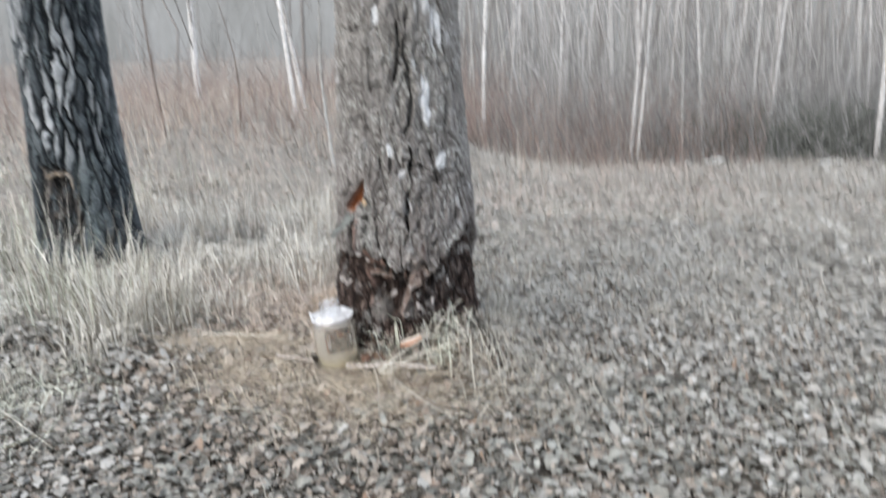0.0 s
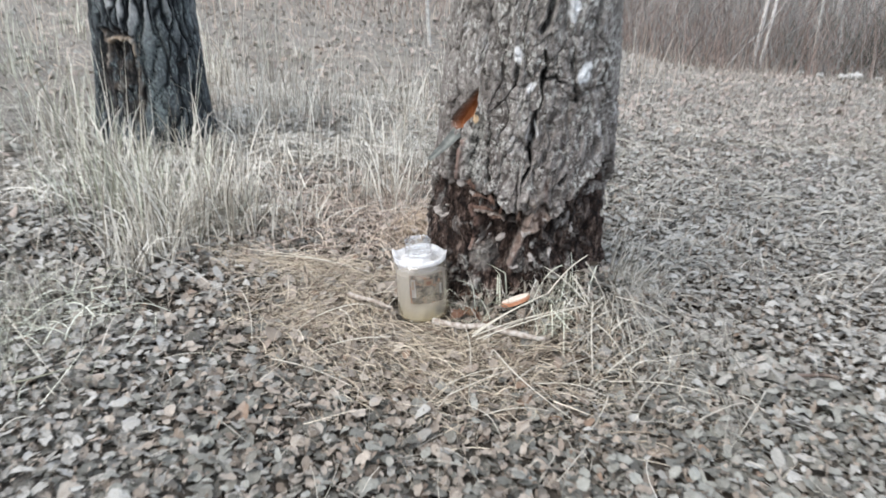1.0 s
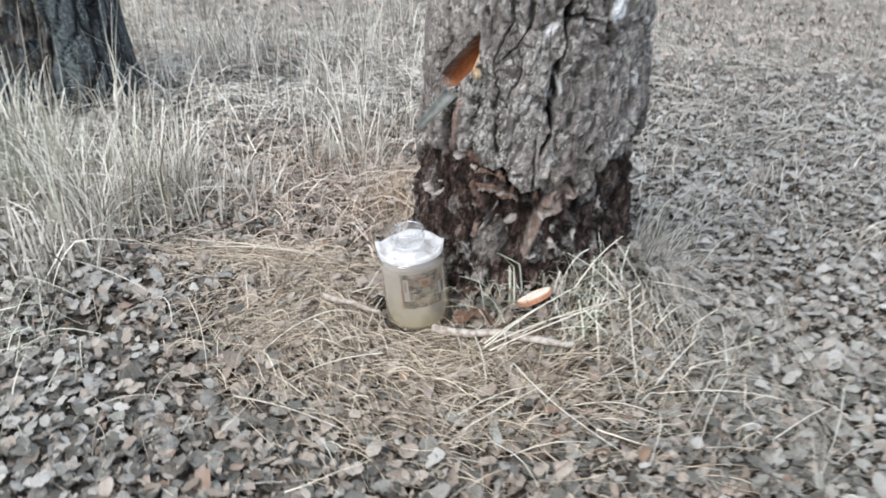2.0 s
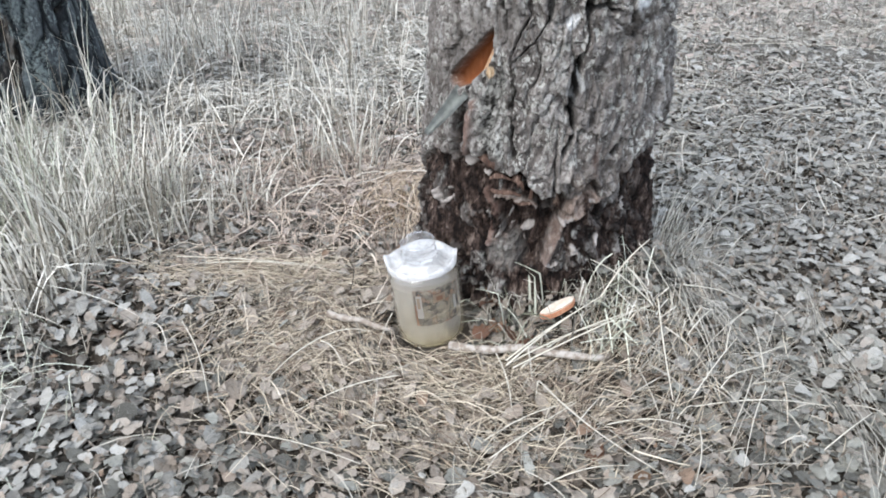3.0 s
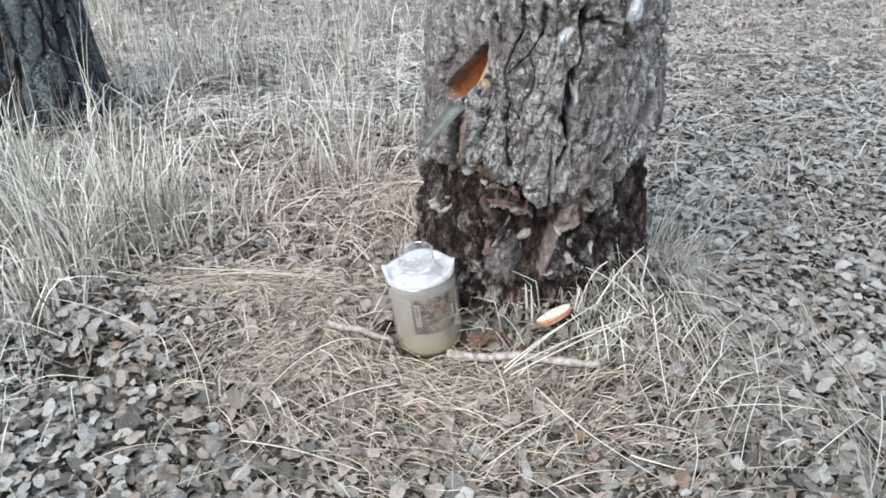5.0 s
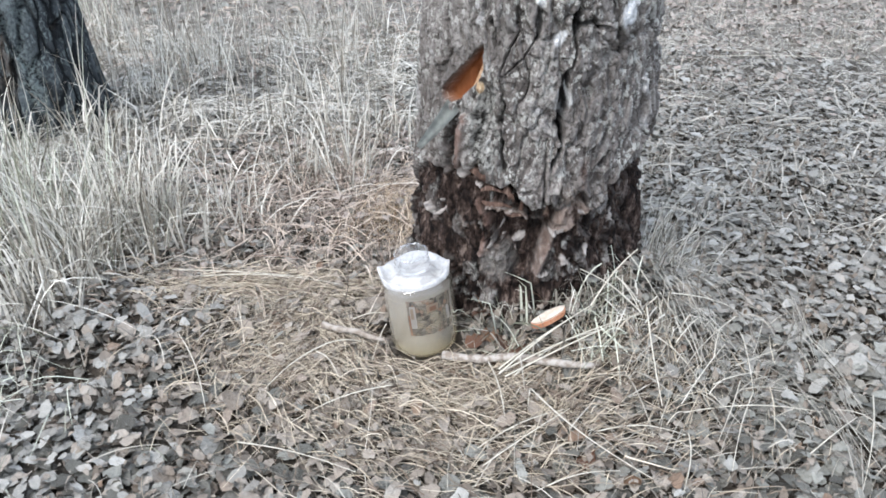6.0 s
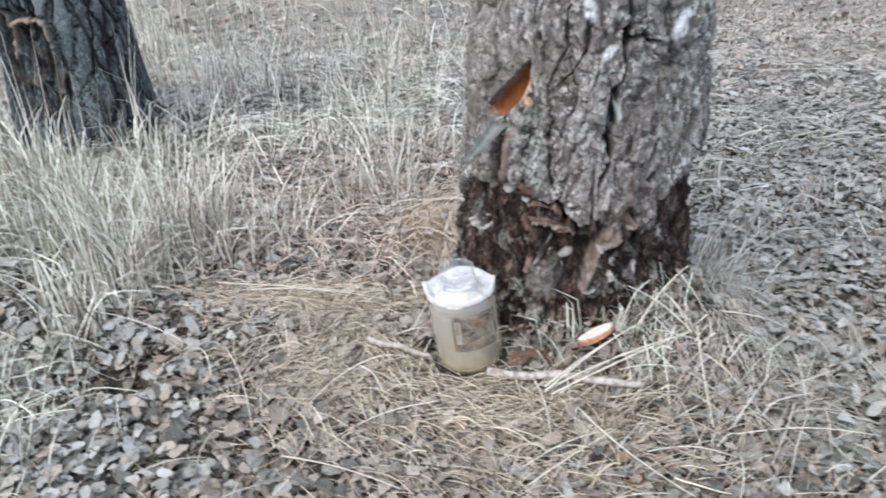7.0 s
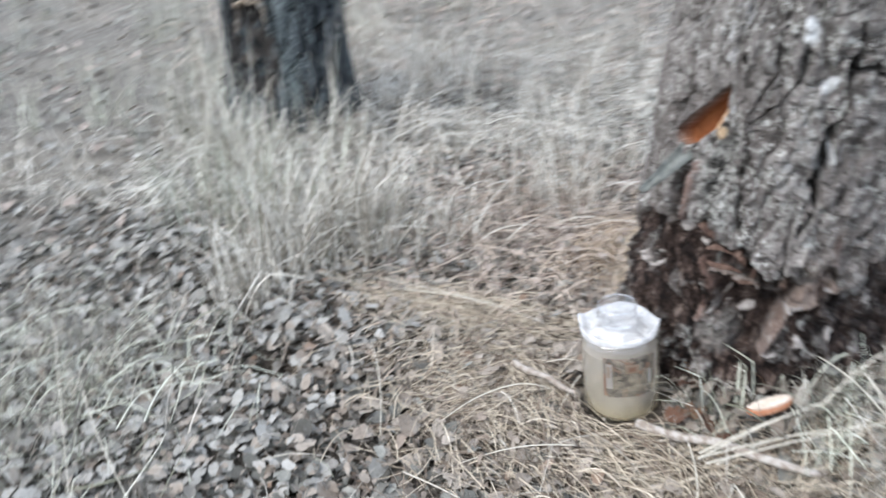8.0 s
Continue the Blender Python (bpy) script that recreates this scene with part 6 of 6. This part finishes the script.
# ---- saplings ----
def sapling(name, height, radius, seed, skin, wiggle, label, group, branches=10):
    r = np.random.default_rng(seed)
    ob = thing(name, label, "tree", (0, 0, 0), group)
    k = 16
    s = np.linspace(0, 1, k)
    a, b = r.random(2) * 6.283
    path = np.stack([wiggle * (np.sin(s * 5 + a) - np.sin(a)) * (0.4 + s), wiggle * (np.sin(s * 4 + b) - np.sin(b)) * (0.4 + s), s * height], -1)
    v, q = tubes(path[None], (radius * (1 - 0.85 * s ** 1.1))[None], 8)
    put("trunk", mesh_np("trunk", v, q, True), skin, ob)
    paths, radii = [], []
    m = np.linspace(0, 1, 7)
    for i in range(branches):
        f = 0.12 + 0.85 * (i + r.random()) / branches
        p0 = path[min(k - 1, int(f * (k - 1)))]
        w = r.random() * 6.283
        length = height * 0.22 * (1.1 - f) + 0.25
        d = np.array([np.cos(w), np.sin(w), 2.0 + 1.5 * r.random()])
        d /= np.linalg.norm(d)
        limb = p0 + d * (m[:, None] * length) + r.normal(0, 0.06, 3) * (m[:, None] ** 2) * length
        paths.append(limb)
        radii.append(radius * 0.32 * (1.05 - f) * (1 - 0.8 * m) + 0.0025)
        for j in range(3):
            e = d + r.normal(0, 0.30, 3)
            e /= np.linalg.norm(e)
            paths.append(limb[2 + j] + e * (m[:, None] * length * 0.5))
            radii.append(0.004 * (1 - 0.75 * m) + 0.0012)
    v, q = tubes(np.array(paths), np.array(radii), 3)
    tagged(put("crown", mesh_np("crown", v, q, True), M_CROWN, ob), kind="stuff")
    return ob


KINDS = []
for i in range(4):
    KINDS.append(sapling("birch_sapling", 7.5 + i * 0.7, 0.055, 100 + i, M_PALE_BIRCH, 0.06 + 0.03 * i, "slender white-barked birch sapling, bare of leaves", "birch saplings"))
for i in range(4):
    KINDS.append(sapling("bare_sapling", 5.5 + i * 0.8, 0.040, 200 + i, M_GREY_STEM, 0.10 + 0.04 * i, "thin grey-barked bare sapling", "bare saplings", 12))
KINDS.append(sapling("bare_sapling", 4.5, 0.022, 310, M_TWIG, 0.16, "thin dark crooked bare sapling in the meadow", "bare saplings", 8))
used = set()


def plant(kind, x, y, scale, thick, turn, lean=(0, 0)):
    src = KINDS[kind]
    z = float(ground_height(x, y)) - 0.03
    m = pose(x, y, z, lean[0], lean[1], turn)
    if kind not in used:
        used.add(kind)
        ob = src
        ob.matrix_basis = m
    else:
        ob = copy_thing(src, m)
    ob.scale = (thick, thick, scale)
    return ob


for kind, x, y, scale, thick, turn, lean in (
        (0, 2.33, 11.5, 1.0, 0.65, 10, (0, 2)), (0, 6.42, 11.2, 1.0, 0.9, 0, (0, -2)), (2, 8.85, 25.0, 1.1, 2.2, 80, (0, 0)), (3, -0.33, 12.3, 1.0, 0.7, 120, (0, 0)),
        (0, 3.83, 27.0, 1.2, 2.0, 200, (0, 0)), (1, 4.66, 26.0, 1.2, 2.0, 260, (0, 2)), (2, -3.83, 11.8, 1.0, 0.85, 310, (0, -10)), (3, -3.86, 12.6, 1.0, 0.85, 20, (0, -7)),
        (1, -7.87, 17.2, 1.1, 1.5, 60, (0, -4)), (5, -1.59, 5.1, 0.35, 0.5, 170, (0, 3)),
        (2, 2.43, 11.45, 0.9, 0.5, 30, (0, 4)), (6, 3.25, 11.6, 0.8, 0.5, 220, (0, 3)), (7, 3.81, 13.1, 0.8, 0.6, 280, (0, 9)),
        (8, -4.41, 7.45, 1.0, 0.7, 40, (0, -1)), (8, -3.62, 8.13, 0.5, 0.5, 200, (0, 2))):
    plant(kind, x, y, scale, thick, turn, lean)

gs = np.random.default_rng(55)
count = 0
while count < 210:
    y = gs.uniform(15.5, 36)
    x = gs.uniform(-0.62 * (y + 3), 0.62 * (y + 3))
    if x < -0.10 * (y + 3) and gs.random() < 0.88:
        continue
    kind = int(gs.integers(0, 4)) if gs.random() < 0.33 else int(gs.integers(4, 8))
    plant(kind, x, y, gs.uniform(0.7, 1.25), gs.uniform(0.3, 0.75), gs.uniform(0, 360), (gs.normal(0, 3), gs.normal(0, 3)))
    count += 1


def build_thicket():
    """The bare brush under the saplings and the woods beyond."""
    g = np.random.default_rng(66)

    def brush(n, x, y, height, radius, lean, name, mat, label, seg=8, sides=3):
        s = np.linspace(0, 1, seg)
        z0 = ground_height(x, y)
        a = g.random(n) * 6.283
        l = np.abs(g.normal(0, lean, n))
        bend = g.normal(0, 0.25, (n, 2))
        wave = g.normal(0, 0.040, (n, 2))
        dx = np.cos(a)[:, None] * l[:, None] * s + bend[:, :1] * s ** 2 * 0.5 + wave[:, :1] * np.sin(s * 12 + a[:, None])
        dy = np.sin(a)[:, None] * l[:, None] * s + bend[:, 1:] * s ** 2 * 0.5 + wave[:, 1:] * np.sin(s * 11 + a[:, None])
        path = np.stack([x[:, None] + dx * height[:, None], y[:, None] + dy * height[:, None], z0[:, None] + height[:, None] * s], -1)
        v, q = tubes(path, radius[:, None] * (1 - 0.75 * s)[None], sides)
        tagged(put(name, mesh_np(name, v, q), mat), label, "thicket", kind="stuff")

    n = 5200
    y = g.uniform(10.5, 24, n)
    x = g.uniform(-0.02, 0.65, n) * (y + 3)
    brush(n, x, y, 0.35 + 2.2 * g.random(n) ** 1.8, g.uniform(0.003, 0.008, n), 0.85, "thicket", M_THICKET, "bare grey brush under the saplings")
    n = 2600
    y = g.uniform(10.0, 17, n)
    x = (-0.10 + 0.42 * g.random(n) ** 1.4) * (y + 3)
    brush(n, x, y, 0.15 + 1.5 * g.random(n) ** 1.7, g.uniform(0.003, 0.008, n), 0.45, "thicket", M_RED_BRUSH, "low red-brown brush at the thicket's edge")
    n = 2600
    y = g.uniform(6, 26, n)
    x = g.uniform(-0.7, -0.05, n) * (y + 3)
    brush(n, x, y, g.uniform(0.3, 1.3, n), g.uniform(0.002, 0.006, n), 0.6, "thicket", M_RED_BRUSH, "sparse brush in the meadow grass")
    n = 560
    y = g.uniform(24, 90, n)
    x = g.uniform(-0.75, 0.75, n) * (y + 3)
    k = (x > -0.08 * (y + 3)) | (g.random(n) < 0.08)
    x, y = x[k], y[k]
    n = len(x)
    brush(n, x, y, g.uniform(5, 11, n), g.uniform(0.03, 0.09, n), 0.08, "far_woods", M_CROWN, "far bare grey woods", 5, 4)
    n = 5200
    y = g.uniform(20, 70, n)
    x = g.uniform(-0.7, 0.75, n) * (y + 3)
    k = (x > -0.06 * (y + 3)) | (g.random(n) < 0.15)
    x, y = x[k], y[k]
    n = len(x)
    brush(n, x, y, 1.0 + 3.4 * g.random(n) ** 1.5, g.uniform(0.008, 0.020, n), 0.8, "far_woods", M_FAR_BRUSH, "far bare brown undergrowth", 7, 3)
    n = 420
    y = g.uniform(17, 40, n)
    x = g.uniform(0.0, 0.65, n) * (y + 3)
    brush(n, x, y, g.uniform(4.0, 9.0, n), g.uniform(0.008, 0.024, n), 0.07, "far_woods", M_PALE_BIRCH, "thin pale crooked birch stems in the thicket", 8, 4)
    n = 1700
    x, y = g.normal(6.2, 1.5, n), g.normal(12.4, 0.7, n)
    brush(n, x, y, 0.15 + 1.1 * g.random(n) ** 1.4, g.uniform(0.004, 0.010, n), 0.9, "thicket", M_DARK_BRUSH, "dark green-grey brushwood at the edge of the thicket")


build_thicket()


def build_backdrop():
    """A glowing sheet painted as haze at the woods' far edge, a quarter of a kilometre off."""
    n = Nodes("painted_haze")
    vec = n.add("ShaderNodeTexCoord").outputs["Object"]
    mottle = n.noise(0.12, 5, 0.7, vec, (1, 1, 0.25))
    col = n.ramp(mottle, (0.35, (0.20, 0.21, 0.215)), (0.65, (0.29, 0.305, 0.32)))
    # the sheet gives off its own light to stand in for haze
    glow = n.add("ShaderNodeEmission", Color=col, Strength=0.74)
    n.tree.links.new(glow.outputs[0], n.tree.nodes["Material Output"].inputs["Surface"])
    a = np.linspace(-1.5, 1.5, 121)
    top = 36 + 5 * fbm(a * 30 + 60, a * 0 + 3, 17, 4)
    r = 250.0
    lo = np.stack([r * np.sin(a), r * np.cos(a), a * 0 - 4], -1)
    hi = np.stack([r * np.sin(a), r * np.cos(a), top], -1)
    verts = np.concatenate([lo, hi])
    i = np.arange(120)
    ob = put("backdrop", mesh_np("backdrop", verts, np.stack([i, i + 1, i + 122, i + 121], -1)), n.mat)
    tagged(ob, "glowing grey sheet painted as haze of distant woods", "backdrop", kind="structure")


build_backdrop()


# ---- birch logs on the far edge ----
for i, (x, y, lx, ly, rr) in enumerate(((2.87, 10.7, 0.10, 0.05, 0.05), (3.02, 10.1, 0.07, 0.08, 0.06), (3.28, 10.0, 0.10, -0.04, 0.07), (3.43, 10.05, 0.06, 0.10, 0.09), (3.52, 10.1, 0.07, 0.05, 0.10), (3.85, 10.4, 0.12, 0.02, 0.05), (4.84, 9.46, 0.10, 0.05, 0.06), (4.97, 9.55, 0.06, 0.06, 0.07), (5.27, 10.0, 0.12, 0.03, 0.06))):
    build_stick("birch_log", (x, y), (x + lx, y + ly), rr * 0.55, M_GREY_STEM, "short pale birch log on the ground by the thicket", "log", 0.0, 1, 0.9, 0.0, 30 + i)


# ---- single leaves on the ground ----
def build_leaves():
    g = np.random.default_rng(77)
    meshes = []
    for i in range(8):
        v, f = leaf_template(9, 60 + i, 0.10 + 0.15 * i, 0.09)
        me = mesh_np("leaf", v, f)
        me.materials.append(M_LEAF)
        meshes.append(me)
    n = 0
    while n < 300:
        x, y = g.uniform(-1.15, 0.75), g.uniform(-1.15, -0.30)
        if not (off_trunks(x, y) and off_bottle(x, y, 0.11) and off_chip(x, y, 0.075)) or (np.hypot(x + 0.15, y + 0.42) < 0.3 and g.random() < 0.7) or ((x + 1.12) / 0.085) ** 2 + ((y + 0.405) / 0.06) ** 2 < 1:
            continue
        ob = new("leaf", meshes[n % 8])
        ob.parent = ground
        size = float(np.clip(g.normal(0.036, 0.008), 0.022, 0.054))
        z = float(ground_height(x, y)) + 0.016 + 0.012 * g.random()
        ob.matrix_basis = pose(x, y, z, g.normal(0, 12), g.normal(0, 12), g.uniform(0, 360)) @ Matrix.Diagonal((size * g.uniform(0.6, 0.92), size, size, 1))
        n += 1


build_leaves()


def build_rust_leaves():
    """A few curled rust-brown leaves by the tree foot and the jar."""
    mat = leaf_material("rust_leaf", "object", ((0.0, (0.16, 0.06, 0.03)), (0.5, (0.27, 0.115, 0.06)), (1.0, (0.34, 0.19, 0.10))))
    v, f = leaf_template(7, 91, 1.4)
    me = mesh_np("leaf", v, f)
    me.materials.append(mat)
    for x, y, dz, rx, ry, rz, size in ((-0.405, 0.05, 0.03, 55, 10, 20, 0.055), (-0.425, 0.10, 0.03, 40, -20, 80, 0.050), (-0.225, -0.315, 0.03, 20, 15, 130, 0.055), (-0.205, -0.35, 0.02, 10, -25, 10, 0.045),
                                       (-0.235, -0.275, 0.04, 45, 0, 60, 0.045), (-0.02, -0.62, 0.02, 8, 8, 200, 0.045), (0.05, -0.66, 0.02, -10, 5, 100, 0.04), (-0.45, 0.02, 0.02, 15, 15, 260, 0.05),
                                       (-0.185, -0.385, 0.035, 12, 20, 40, 0.050), (-0.150, -0.405, 0.030, -15, 8, 150, 0.046), (-0.230, -0.375, 0.035, 10, -10, 300, 0.048), (-0.12, -0.325, 0.04, 20, 10, 80, 0.045)):
        ob = new("leaf", me)
        ob.parent = ground
        ob.matrix_basis = pose(x, y, float(ground_height(x, y)) + dz, rx, ry, rz) @ Matrix.Diagonal((size * 0.8, size, size, 1))


build_rust_leaves()
